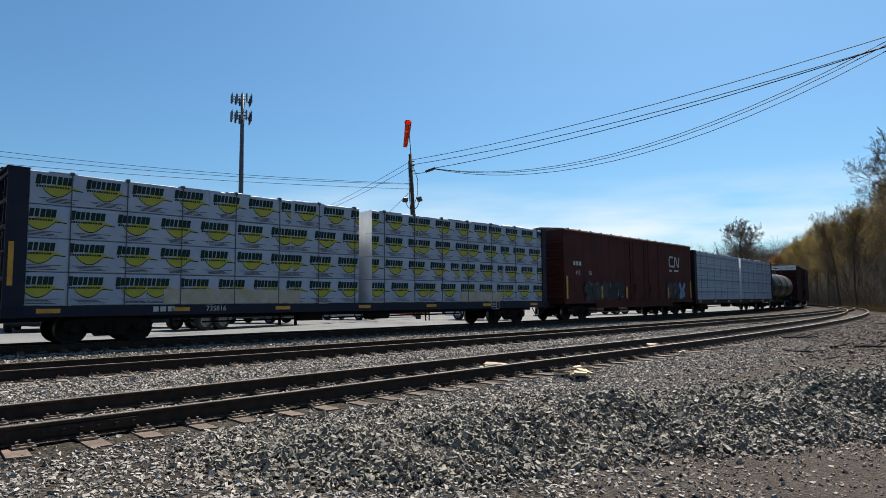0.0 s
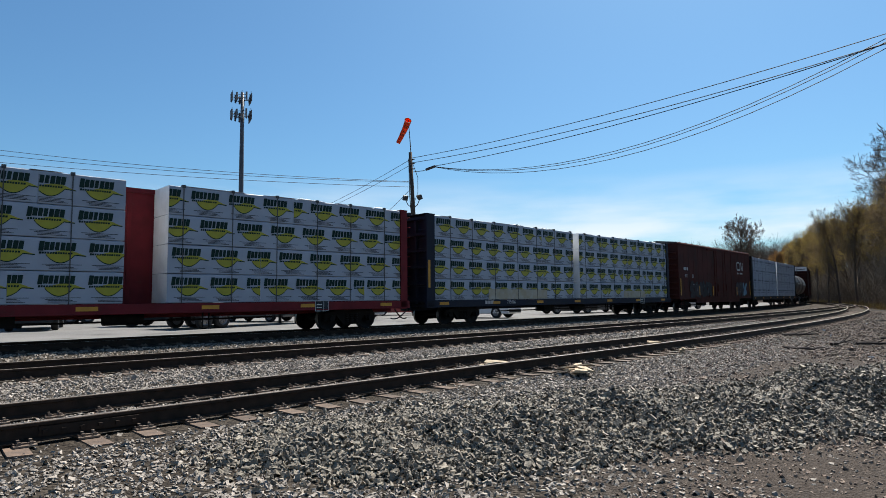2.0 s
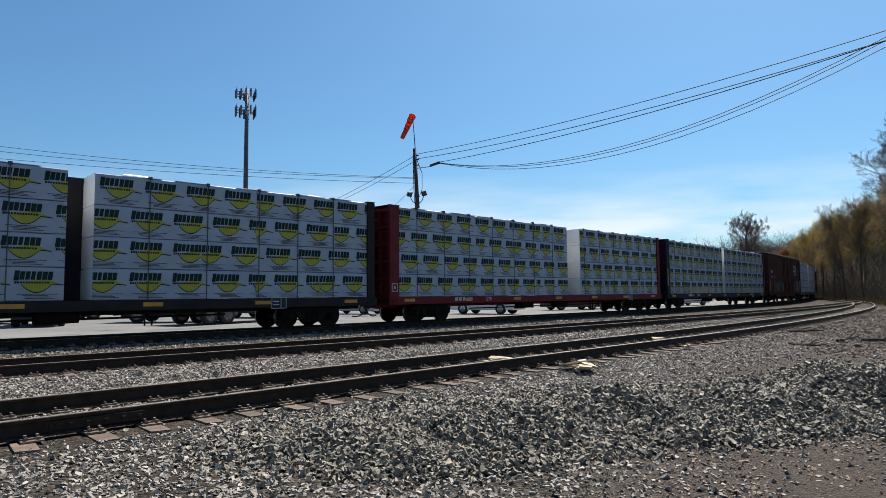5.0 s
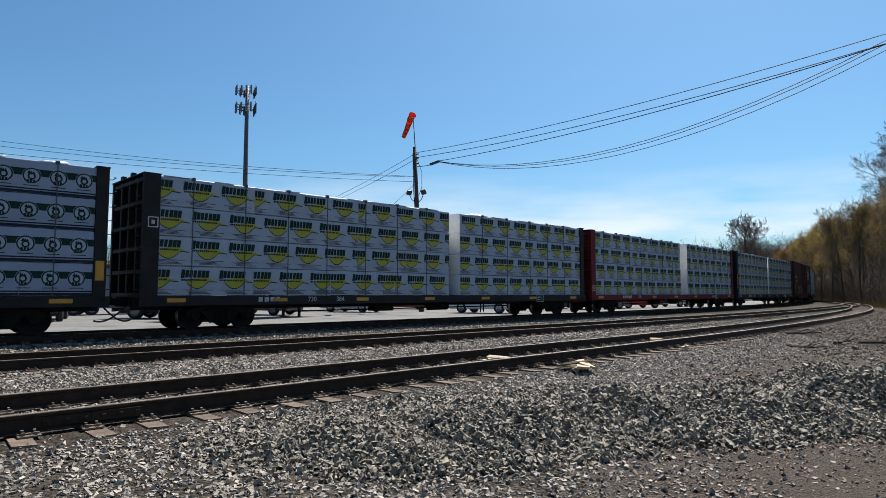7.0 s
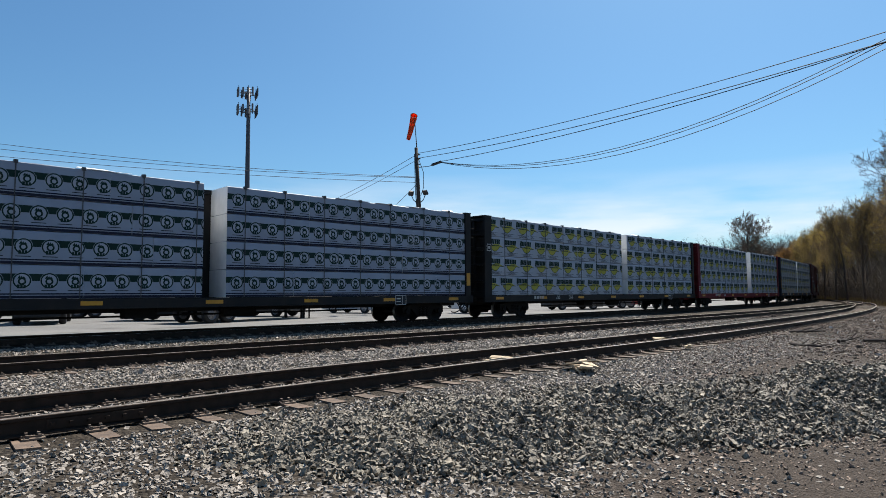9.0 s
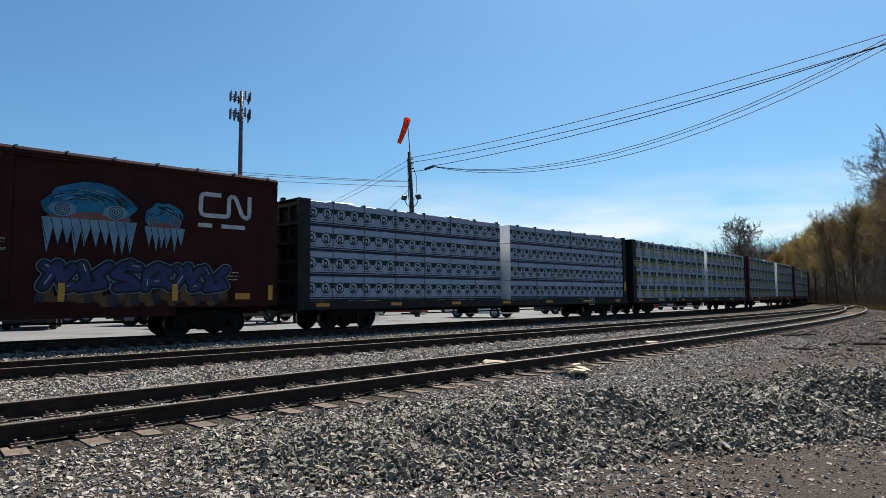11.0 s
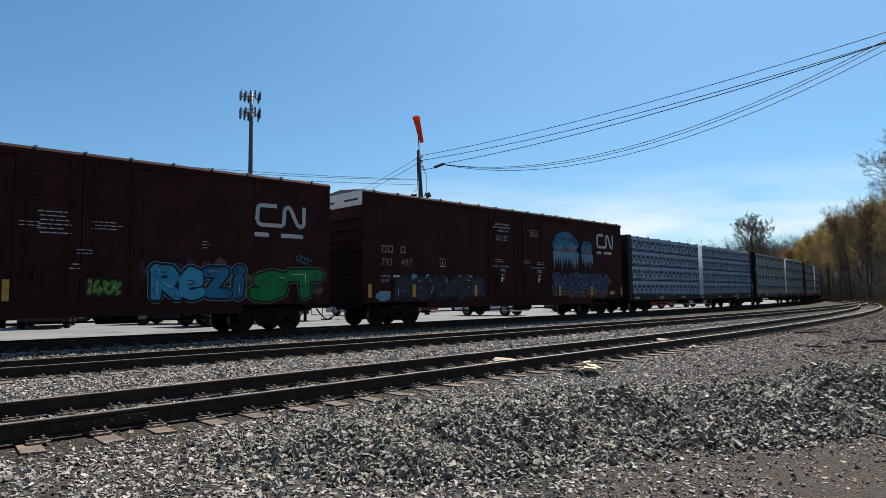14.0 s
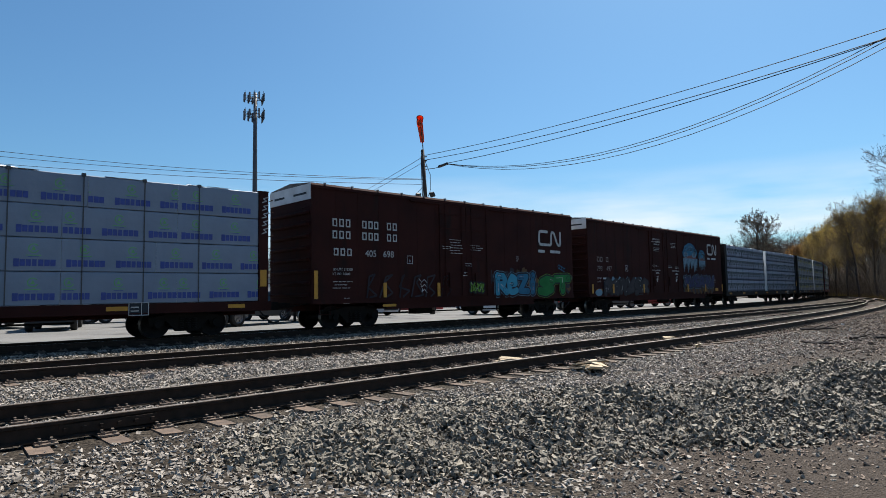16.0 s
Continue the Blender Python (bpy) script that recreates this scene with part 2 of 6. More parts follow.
P_RED, P_BLUE, P_GREY = paint("red_car", (0.30, 0.03, 0.03)), paint("blue_car", (0.02, 0.04, 0.10)), paint("grey_car", (0.12, 0.125, 0.13))

# ---- building helpers ----


class Build:
    """Gathers boxes, tubes and plates into one mesh."""

    def __init__(self):
        self.v, self.f, self.m, self.mats = [], [], [], []

    def slot(self, material):
        if material not in self.mats:
            self.mats.append(material)
        return self.mats.index(material)

    def add(self, verts, faces, material):
        k, n = self.slot(material), len(self.v)
        self.v += [tuple(p) for p in verts]
        for f in faces:
            self.f.append([i + n for i in f])
            self.m.append(k)

    def box(self, x0, x1, y0, y1, z0, z1, material, turn=None):
        vs = [Vector((x, y, z)) for x in (x0, x1) for y in (y0, y1) for z in (z0, z1)]
        if turn:
            vs = [turn @ p for p in vs]
        self.add(vs, [(0, 1, 3, 2), (4, 6, 7, 5), (0, 4, 5, 1), (2, 3, 7, 6), (0, 2, 6, 4), (1, 5, 7, 3)], material)

    def tube(self, points, radii, material, n=8, caps=True):
        pts = [Vector(p) for p in points]
        if not hasattr(radii, "__len__"):
            radii = [radii] * len(pts)
        vs, fs = [], []
        for i, p in enumerate(pts):
            d = (pts[min(i + 1, len(pts) - 1)] - pts[max(i - 1, 0)]).normalized()
            a = d.orthogonal().normalized() if i == 0 else (a - d * a.dot(d)).normalized()
            b = d.cross(a)
            vs += [p + (a * math.cos(2 * math.pi * k / n) + b * math.sin(2 * math.pi * k / n)) * radii[i] for k in range(n)]
        for i in range(len(pts) - 1):
            for k in range(n):
                fs.append((i * n + k, i * n + (k + 1) % n, (i + 1) * n + (k + 1) % n, (i + 1) * n + k))
        if caps:
            fs += [tuple(reversed(range(n))), tuple(range((len(pts) - 1) * n, len(pts) * n))]
        self.add(vs, fs, material)

    def lathe(self, profile, material, n=24, turn=None):
        """profile: (radius, y) pairs turned about the y axis."""
        vs, fs = [], []
        for r, y in profile:
            for k in range(n):
                p = Vector((r * math.cos(2 * math.pi * k / n), y, r * math.sin(2 * math.pi * k / n)))
                vs.append(turn @ p if turn else p)
        for i in range(len(profile) - 1):
            for k in range(n):
                fs.append((i * n + k, (i + 1) * n + k, (i + 1) * n + (k + 1) % n, i * n + (k + 1) % n))
        self.add(vs, fs, material)

    def plate(self, outline, y, thick, material, back=True):
        """An upright plate facing -y, from (x, z) outline points."""
        n = len(outline)
        area = sum(outline[i][0] * outline[(i + 1) % n][1] - outline[(i + 1) % n][0] * outline[i][1] for i in range(n))
        if area < 0:
            outline = outline[::-1]
        vs = [(x, y - thick, z) for x, z in outline] + [(x, y, z) for x, z in outline]
        fs = [tuple(range(n))] + [(i, i + n, (i + 1) % n + n, (i + 1) % n) for i in range(n)]
        self.add(vs, fs, material)

    def prism(self, outline, y0, y1, material):
        n = len(outline)
        area = sum(outline[i][0] * outline[(i + 1) % n][1] - outline[(i + 1) % n][0] * outline[i][1] for i in range(n))
        if area < 0:
            outline = outline[::-1]
        vs = [(x, y0, z) for x, z in outline] + [(x, y1, z) for x, z in outline]
        fs = [tuple(range(n)), tuple(range(2 * n - 1, n - 1, -1))] + [(i, i + n, (i + 1) % n + n, (i + 1) % n) for i in range(n)]
        self.add(vs, fs, material)

    def mesh(self, name, smooth=False):
        me = bpy.data.meshes.new(name)
        me.from_pydata(self.v, [], self.f)
        for m in self.mats:
            me.materials.append(m)
        me.polygons.foreach_set("material_index", self.m)
        if smooth:
            me.polygons.foreach_set("use_smooth", [True] * len(me.polygons))
        me.update()
        return me


def part(name, built, parent=None, label="", smooth=False, bevel=0.0, kind=""):
    """One mesh object, under a thing or a part."""
    me = built.mesh(name, smooth) if isinstance(built, Build) else built
    ob = new(name, me)
    if parent:
        ob.parent = parent
    if bevel:
        md = ob.modifiers.new("bevel", "BEVEL")
        md.width, md.segments, md.limit_method = bevel, 2, "ANGLE"
    return tagged(ob, label, kind=kind)


def lettering(text, size, material, align="LEFT", name="lettering"):
    """A mesh of upright letters facing -y, in the built-in font."""
    c = bpy.data.curves.new(name, "FONT")
    c.body, c.size, c.extrude, c.align_x, c.resolution_u = text, size, 0.004, align, 3
    o = bpy.data.objects.new(name, c)
    scene.collection.objects.link(o)
    me = bpy.data.meshes.new_from_object(o.evaluated_get(bpy.context.evaluated_depsgraph_get()))
    bpy.data.objects.remove(o)
    me.transform(Matrix.Rotation(radians(90), 4, "X"))
    me.materials.clear()
    me.materials.append(material)
    return me


def big_mesh(name, verts, faces, materials, index=None, smooth=False):
    """A mesh from numpy arrays of vertices and of triangles or quads."""
    me = bpy.data.meshes.new(name)
    k = faces.shape[1]
    me.vertices.add(len(verts))
    me.vertices.foreach_set("co", verts.astype(np.float32).ravel())
    me.loops.add(faces.size)
    me.loops.foreach_set("vertex_index", faces.astype(np.int32).ravel())
    me.polygons.add(len(faces))
    me.polygons.foreach_set("loop_start", np.arange(0, faces.size, k, dtype=np.int32))
    for m in materials:
        me.materials.append(m)
    if index is not None:
        me.polygons.foreach_set("material_index", index.astype(np.int32))
    me.polygons.foreach_set("use_smooth", np.full(len(faces), smooth))
    me.update(calc_edges=True)
    me.validate()
    return me


# ---- the line of the train's near side: distance s along it, o metres towards the camera's side ----
LINE_S = np.arange(-120.0, 420.0, 0.5)
_k = -0.002155 + (-0.00298 + 0.002155) * np.clip((LINE_S - 18.36) / 28.6, 0, 1)
_a = np.concatenate([[0], np.cumsum((_k[1:] + _k[:-1]) / 2 * 0.5)])
LINE_A = _a - np.interp(0, LINE_S, _a) + 0.790226
_c = np.stack([np.sin(LINE_A), np.cos(LINE_A)], -1)
_p = np.concatenate([[[0, 0]], np.cumsum((_c[1:] + _c[:-1]) / 2 * 0.5, 0)])
LINE_P = _p - [np.interp(0, LINE_S, _p[:, 0]), np.interp(0, LINE_S, _p[:, 1])] + [0.0282, 27.0236]


def along(s, o):
    a = np.interp(s, LINE_S, LINE_A)
    return np.stack([np.interp(s, LINE_S, LINE_P[:, 0]) + np.cos(a) * o, np.interp(s, LINE_S, LINE_P[:, 1]) - np.sin(a) * o], -1)


def to_line(x, y):
    """s and o of points of the ground."""
    x, y = np.atleast_1d(x).astype(float), np.atleast_1d(y).astype(float)
    s = (x - 0.03) * 0.71 + (y - 27.0) * 0.704
    for _ in range(6):
        q = along(s, 0 * s)
        a = np.interp(s, LINE_S, LINE_A)
        s = s + (x - q[..., 0]) * np.sin(a) + (y - q[..., 1]) * np.cos(a)
    q = along(s, 0 * s)
    a = np.interp(s, LINE_S, LINE_A)
    return s, (x - q[..., 0]) * np.cos(a) - (y - q[..., 1]) * np.sin(a)


T1 = -1.45
O3 = ([-120, -30, -17, -10, 0, 10, 20, 30, 40, 52, 66, 80, 95, 110, 420], [13.0, 12.0, 11.7, 11.3, 11.0, 10.5, 9.9, 9.15, 8.2, 6.9, 5.0, 2.9, 0.6, T1, T1])
O2 = ([-120, 30, 40, 52, 62, 80, 95, 110, 420], [5.8, 5.8, 5.75, 5.75, 5.4, 2.9, 0.6, T1, T1])


def smooth_offset(table):
    s = np.arange(-120.0, 420.0, 1.0)
    o = np.interp(s, *table)
    ker = np.hanning(15)
    ker /= ker.sum()
    return s, np.convolve(np.pad(o, 7, mode="edge"), ker, "valid")


TRACK3, TRACK2 = smooth_offset(O3), smooth_offset(O2)

# ---- the ground ----
MOUNDS = [(-0.7, 5.95, 0.9, 0.20), (0.5, 6.55, 1.0, 0.34), (2.1, 7.3, 1.1, 0.40), (3.8, 8.0, 1.1, 0.39), (5.6, 8.8, 1.2, 0.44), (7.6, 9.6, 1.3, 0.47), (9.6, 10.2, 1.3, 0.49), (11.8, 10.8, 1.3, 0.49)]


def mound(x, y):
    h = 0 * x
    for mx, my, r, top in MOUNDS:
        steep = np.where(y - my < 0.4 * (x - mx), 1.75, 0.85)  # the side towards the yard road is steeper
        h = np.maximum(h, top * np.exp(-(((x - mx) ** 2 + ((y - my) * steep) ** 2) / r**2) ** 1.3))
    return h


def wob(x, y, f, seed=0.0):
    return np.sin(x * f * 1.3 + seed + 1.7 * np.sin(y * f * 0.7 + seed)) * np.cos(y * f * 1.1 - seed + 1.3 * np.sin(x * f * 0.9))


def ground_z(x, y):
    s, o = to_line(x, y)
    o3 = np.interp(s, *TRACK3)
    base = np.interp(o, [-60, -6.5, -4.6, -3.2, 0.6, 2.2, 4.0, 7.6, 9.0], [-0.16, -0.16, -0.17, -0.2, -0.2, -0.30, -0.215, -0.215, -0.27])
    near = np.interp(o - o3, [-3.0, -1.9, 1.3, 2.2, 4.0, 8.0, 40], [-0.27, -0.215, -0.215, -0.29, -0.40, -0.46, -0.50])
    z = np.where(o - o3 > -3.0, near, base)
    open_ = np.clip((o - o3 - 1.6) / 2, 0, 1) + 0.25 * (o > 1.5)
    z = z + open_ * (0.030 * wob(x, y, 0.9, 1) + 0.015 * wob(x, y, 2.7, 2))
    return z + mound(x, y) * (1 + 0.2 * wob(x, y, 3.1, 4))


def sheet(name, xs, ys, material):
    gx, gy = np.meshgrid(xs, ys)
    z = ground_z(gx.ravel(), gy.ravel())
    v = np.stack([gx.ravel(), gy.ravel(), z], -1)
    nx = len(xs)
    i = np.arange(len(ys) - 1)[:, None] * nx + np.arange(nx - 1)[None]
    f = np.stack([i, i + 1, i + nx + 1, i + nx], -1).reshape(-1, 4)
    c = v[f].mean(1)
    s, o = to_line(c[:, 0], c[:, 1])
    past = o - np.interp(s, *TRACK3)
    dirt = (past > 1.9 + 0.5 * wob(c[:, 0], c[:, 1], 1.3, 3)) & (c[:, 0] + 0.7 * (c[:, 1] - 7) * -0.2 + 0.8 * wob(c[:, 0], c[:, 1], 1.7, 5) > 1.2)
    dirt |= (o > 22) | (o < -3.4) | (c[:, 0] > 60)
    return new(name, big_mesh(name, v, f, [material, M_DIRT], dirt.astype(int), smooth=True))


def steps(near, far, fine, grow=1.12):
    out, d = [0.0], fine
    while out[-1] < far:
        out.append(out[-1] + d)
        if out[-1] > near:
            d *= grow
    return np.array(out)


_xs = steps(13, 1800, 0.16)
_ys = steps(24, 2400, 0.16)
tagged(sheet("ground", np.concatenate([-_xs[:0:-1], _xs]), np.concatenate([-steps(3, 600, 0.4, 1.3)[:0:-1], _ys]), M_BALLAST_SHADE),
       "crushed stone railway yard ground, darkened as shade between loose stones", "ground", kind="structure")

# the lot behind the train
_s, _o = np.arange(-110.0, 112.0, 2.0), np.array([-4.4, -4.6, -12.0, -25.0, -48.0])
_v = np.concatenate([np.c_[along(_s, np.full(len(_s), o)), np.full(len(_s), -0.155 if k else -0.24)] for k, o in enumerate(_o)])
_n = len(_s)
_i = (np.arange(len(_o) - 1)[:, None] * _n + np.arange(_n - 1)[None])
tagged(new("pavement", big_mesh("pavement", _v, np.stack([_i, _i + 1, _i + _n + 1, _i + _n], -1).reshape(-1, 4)[:, ::-1], [M_ASPHALT])),
       "sunlit pale worn asphalt parking lot behind the train", "pavement", kind="structure")

# ---- the tracks ----
RAIL = [(-0.070, -0.178), (0.070, -0.178), (0.070, -0.166), (0.012, -0.148), (0.010, -0.045), (0.036, -0.034), (0.036, -0.006), (0.026, 0.0), (-0.026, 0.0), (-0.036, -0.006), (-0.036, -0.034), (-0.010, -0.045), (-0.012, -0.148), (-0.070, -0.166)]


def rail(track, side, s0, s1, parent):
    s = np.arange(s0, s1, 1.0)
    o = np.interp(s, *track) + side * 0.752 if track else np.full(len(s), T1 + side * 0.752)
    v = np.concatenate([np.c_[along(s, o + u), np.full(len(s), w)] for u, w in RAIL])
    n, k = len(s), len(RAIL)
    f = np.array([(j * n + i, ((j + 1) % k) * n + i, ((j + 1) % k) * n + i + 1, j * n + i + 1) for j in range(k) for i in range(n - 1)])
    index = np.array([1 if j == 7 else 0 for j in range(k) for i in range(n - 1)])
    return part("rail", big_mesh("rail", v, f, [M_RAIL, M_RAILHEAD], index), parent)


def tie_mesh(seed):
    r = random.Random(seed)
    b = Build()
    ch = 0.02
    pts = [(-1.3, -0.115), (-1.3 + r.uniform(0, .03), 0.115), (1.3, 0.115 - r.uniform(0, .02)), (1.3 - r.uniform(0, .04), -0.112)]
    lo = [(x, y, -0.17) for x, y in pts]
    hi = [(x * 0.995, y * 0.9, r.uniform(-0.008, 0.004)) for x, y in pts]
    b.add(lo + hi, [(4, 7, 6, 5), (0, 4, 5, 1), (1, 5, 6, 2), (2, 6, 7, 3), (3, 7, 4, 0)], M_TIE)
    return b.mesh("tie")


def plate_mesh():
    b = Build()
    b.box(-0.19, 0.19, -0.095, 0.095, 0.0, 0.016, M_PLATE)
    for sx in (-1, 1):
        b.box(sx * 0.1 - 0.02, sx * 0.1 + 0.02, -0.09, 0.09, 0.016, 0.03, M_PLATE)
        for y in (-0.05, 0.05):
            b.box(sx * 0.085 - 0.02, sx * 0.085 + 0.02, y - 0.012, y + 0.012, 0.03, 0.058, M_PLATE)
            b.box(sx * 0.15 - 0.014, sx * 0.15 + 0.014, y - 0.014, y + 0.014, 0.016, 0.045, M_PLATE)
    return b.mesh("tie_plate")


TIES, PLATE = [tie_mesh(k) for k in range(4)], plate_mesh()


def railway(label, track, s0, s1, t0, t1):
    root = tagged(new("railway_track"), label, "track", "yard tracks", "structure")
    rail(track, -1, s0, s1, root), rail(track, 1, s0, s1, root)
    r = random.Random(len(label))
    for s in np.arange(t0, t1, 0.52):
        o = float(np.interp(s, *track)) if track else T1
        x, y = along(s, o)
        a = float(np.interp(s, LINE_S, LINE_A))
        z = -0.196
        ob = part("tie", TIES[r.randrange(4)], root)
        ob.matrix_basis = pose(x + r.uniform(-.04, .04), y, z, 0, 0, -math.degrees(a) + r.uniform(-2.5, 2.5))
        for side in (-1, 1):
            px, py = along(s, o + side * 0.752)
            ob = part("tie_plate", PLATE, root)
            ob.matrix_basis = pose(px, py, z + 0.001, 0, 0, -math.degrees(a))
    return root


railway("rusty near siding track with weathered wooden ties", TRACK3, -60, 109, -26, 40)
railway("rusty middle siding track set in grey ballast", TRACK2, -60, 109, -24, 22)
railway("main track under the moving freight train", None, -118, 300, -24, 16)

# joint bars and splintered wood by the near siding
for s in (-16.6, 7.0):
    b = Build()
    x, y = along(s, float(np.interp(s, *TRACK3)) + 0.752)
    for sy in (-1, 1):
        b.box(-0.45, 0.45, sy * 0.028 - 0.014, sy * 0.028 + 0.014, -0.145, -0.05, M_RAIL)
        for k in range(6):
            b.box(-0.4 + k * 0.16 - 0.018, -0.4 + k * 0.16 + 0.018, sy * 0.055 - 0.016, sy * 0.055 + 0.016, -0.115, -0.08, M_RAIL)
    ob = tagged(part("joint_bar", b), "rusty bolted joint bar on the near rail", "joint bar", kind="structure")
    ob.matrix_basis = pose(x, y, 0, 0, 0, 90 - math.degrees(float(np.interp(s, LINE_S, LINE_A))))


def splinter(x, y, size, seed):
    r = random.Random(seed)
    root = tagged(new("wood_splinters"), "pale splintered wood lying beside the rail", "wood", "splintered wood")
    for k in range(6):
        b = Build()
        a, w, ln = r.uniform(-0.5, 0.5), r.uniform(.04, .09) * size, r.uniform(.25, .5) * size
        t = Matrix.Translation((r.uniform(-.12, .12) * size, r.uniform(-.07, .07) * size, 0.02 + 0.012 * k)) @ Euler((r.uniform(-.3, .3), r.uniform(-.12, .12), a)).to_matrix().to_4x4()
        b.add([t @ Vector(p) for p in ((-ln, -w, 0), (ln * .6, -w * .7, .02), (ln, 0, .01), (ln * .5, w, 0), (-ln * .8, w * .8, .01), (-ln, -w, .03), (ln * .6, -w * .7, .045), (ln, 0, .02), (ln * .5, w, .035), (-ln * .8, w * .8, .04))],
              [(0, 4, 3, 2, 1), (5, 6, 7, 8, 9), (0, 1, 6, 5), (1, 2, 7, 6), (2, 3, 8, 7), (3, 4, 9, 8), (4, 0, 5, 9)], M_SPLINTER)
        part("splinter", b, root)
    root.matrix_basis = pose(x, y, float(ground_z(np.array([x]), np.array([y]))[0]) + 0.01, 0, 0, r.uniform(20, 70))


for k, (s, o, size) in enumerate(((-9.0, 1.5, 1.45), (-9.4, -0.1, 0.7), (-2.6, -0.2, 0.6), (-4.2, 1.3, 0.4))):
    x, y = along(s, float(np.interp(s, *TRACK3)) + o)
    splinter(float(x), float(y), size, k)

# ---- the train ----
SPEED, GAIN = 7.3149, 0.0041  # m/s, m/s2


def run(t):
    return SPEED * t + GAIN * t * t / 2


def wheelset_mesh():
    b = Build()
    for sy in (-1, 1):
        y = sy * 0.752
        prof = [(0.02, y + sy * 0.07), (0.14, y + sy * 0.07), (0.15, y + sy * 0.045), (0.34, y + sy * 0.03), (0.36, y + sy * 0.065), (0.425, y + sy * 0.068)]
        b.lathe(prof if sy < 0 else prof[::-1], M_WHEEL)
        prof = [(0.425, y + sy * 0.068), (0.43, y - sy * 0.04), (0.455, y - sy * 0.05), (0.455, y - sy * 0.07)]
        b.lathe(prof if sy < 0 else prof[::-1], M_TREAD)
        prof = [(0.455, y - sy * 0.07), (0.36, y - sy * 0.07), (0.34, y - sy * 0.03), (0.09, y - sy * 0.06)]
        b.lathe(prof if sy < 0 else prof[::-1], M_WHEEL)
    b.tube([(0, -1.1, 0), (0, 1.1, 0)], 0.085, M_WHEEL, 10)
    return b.mesh("wheelset", True)


def side_frame_mesh():
    b = Build()
    out = [(-1.12, 0.62), (-1.12, 0.36), (-0.72, 0.36), (-0.66, 0.55), (-0.42, 0.30), (-0.34, 0.20), (0.34, 0.20), (0.42, 0.30), (0.66, 0.55), (0.72, 0.36), (1.12, 0.36), (1.12, 0.62), (0.78, 0.70), (0.38, 0.80), (-0.38, 0.80), (-0.78, 0.70)]
    b.prism(out, -0.07, 0.07, M_TRUCK)
    for x in (-0.88, 0.88):
        b.tube([(x, -0.16, 0.43), (x, 0.05, 0.43)], 0.12, M_TRUCK, 12)
    for x in (-0.2, 0.0, 0.2):
        for k in range(5):
            b.tube([(x, -0.11, 0.28 + k * 0.07), (x, -0.11, 0.315 + k * 0.07)], 0.075, M_WHEEL, 8)
    return b.mesh("side_frame")


def bolster_mesh():
    b = Build()
    b.box(-0.2, 0.2, -1.05, 1.05, 0.42, 0.66, M_TRUCK)
    b.box(-0.5, 0.5, -0.12, 0.12, 0.5, 0.66, M_TRUCK)
    for x in (-0.5, 0.5):
        b.box(x - 0.05, x + 0.05, -0.95, 0.95, 0.36, 0.46, M_TRUCK)
    return b.mesh("bolster")


WHEELSET, SIDE_FRAME, BOLSTER = wheelset_mesh(), side_frame_mesh(), bolster_mesh()
WHEELS = []
CARS = []


def truck(parent, x):
    t = part("truck", BOLSTER, parent, "dark cast-iron railway truck")
    t.matrix_basis = pose(x, 0, 0)
    for sy in (-1, 1):
        o = part("side_frame", SIDE_FRAME, t)
        o.matrix_basis = pose(0, sy * 1.0, 0, 0, 0, 0 if sy < 0 else 180)
    for dx in (-0.88, 0.88):
        w = part("wheelset", WHEELSET, t)
        w.matrix_basis = pose(dx, 0, 0.43)
        WHEELS.append((w, dx))
    return t


def coupler(parent, x, way):
    b = Build()
    b.box(*sorted((x, x + way * 0.62)), -0.09, 0.09, 0.78, 0.98, M_TRUCK)
    b.box(*sorted((x + way * 0.5, x + way * 0.86)), -0.16, 0.12, 0.74, 1.02, M_TRUCK)
    part("coupler", b, parent, bevel=0.02)
    b = Build()
    pts = [(x + way * (0.1 + 0.8 * u), -0.34 + 0.2 * u, 0.72 - 0.42 * math.sin(math.pi * u * 0.62)) for u in np.linspace(0, 1, 9)]
    b.tube(pts, 0.026, M_HOSE, 6)
    part("air_hose", b, parent, "black rubber brake hose")
    b = Build()
    b.tube([(x, -1.3, 0.95), (x + way * 0.12, -1.3, 0.93), (x + way * 0.14, -0.5, 0.86), (x + way * 0.2, -0.2, 0.84)], 0.018, M_TRUCK, 6)
    part("cut_lever", b, parent)


def new_car(name, label, category, center, truck_x):
    root = tagged(new(name), label, category, "freight train cars")
    truck(root, -truck_x), truck(root, truck_x)
    CARS.append((root, center, truck_x))
    return root


# -- lumber wraps --


def word_blocks(b, x, z, w, h, material, slant=0.12, count=7, y=0.0):
    """A row of heavy slanted blocks in place of a maker's word."""
    step = w / count

    def block(u0, u1, v0, v1):
        b.plate([(u0 + slant * v0, z + v0), (u1 + slant * v0, z + v0), (u1 + slant * v1, z + v1), (u0 + slant * v1, z + v1)], y, 0.002, material)

    for k in range(count):
        wide = step * (0.9, 0.86, 0.8, 0.74, 0.86, 0.9, 0.88)[k % 7]
        x0, v0, v1 = x + k * step, (-0.1 * h if k == 0 else 0.0), h * (1.08 if k == 0 else 1.0)
        block(x0, x0 + wide * (1.0 if h > 0.1 else 0.9), v0, v1)


def clipped(points, x0, x1):
    """Convex-ish outline cut between x0 and x1."""
    for side, lim in ((1, x0), (-1, x1)):
        out = []
        for i, p in enumerate(points):
            q = points[(i + 1) % len(points)]
            pin, qin = side * (p[0] - lim) >= 0, side * (q[0] - lim) >= 0
            if pin:
                out.append(p)
            if pin != qin:
                g = (lim - p[0]) / (q[0] - p[0])
                out.append((lim, p[1] + g * (q[1] - p[1])))
        points = out
        if len(points) < 3:
            return []
    return points


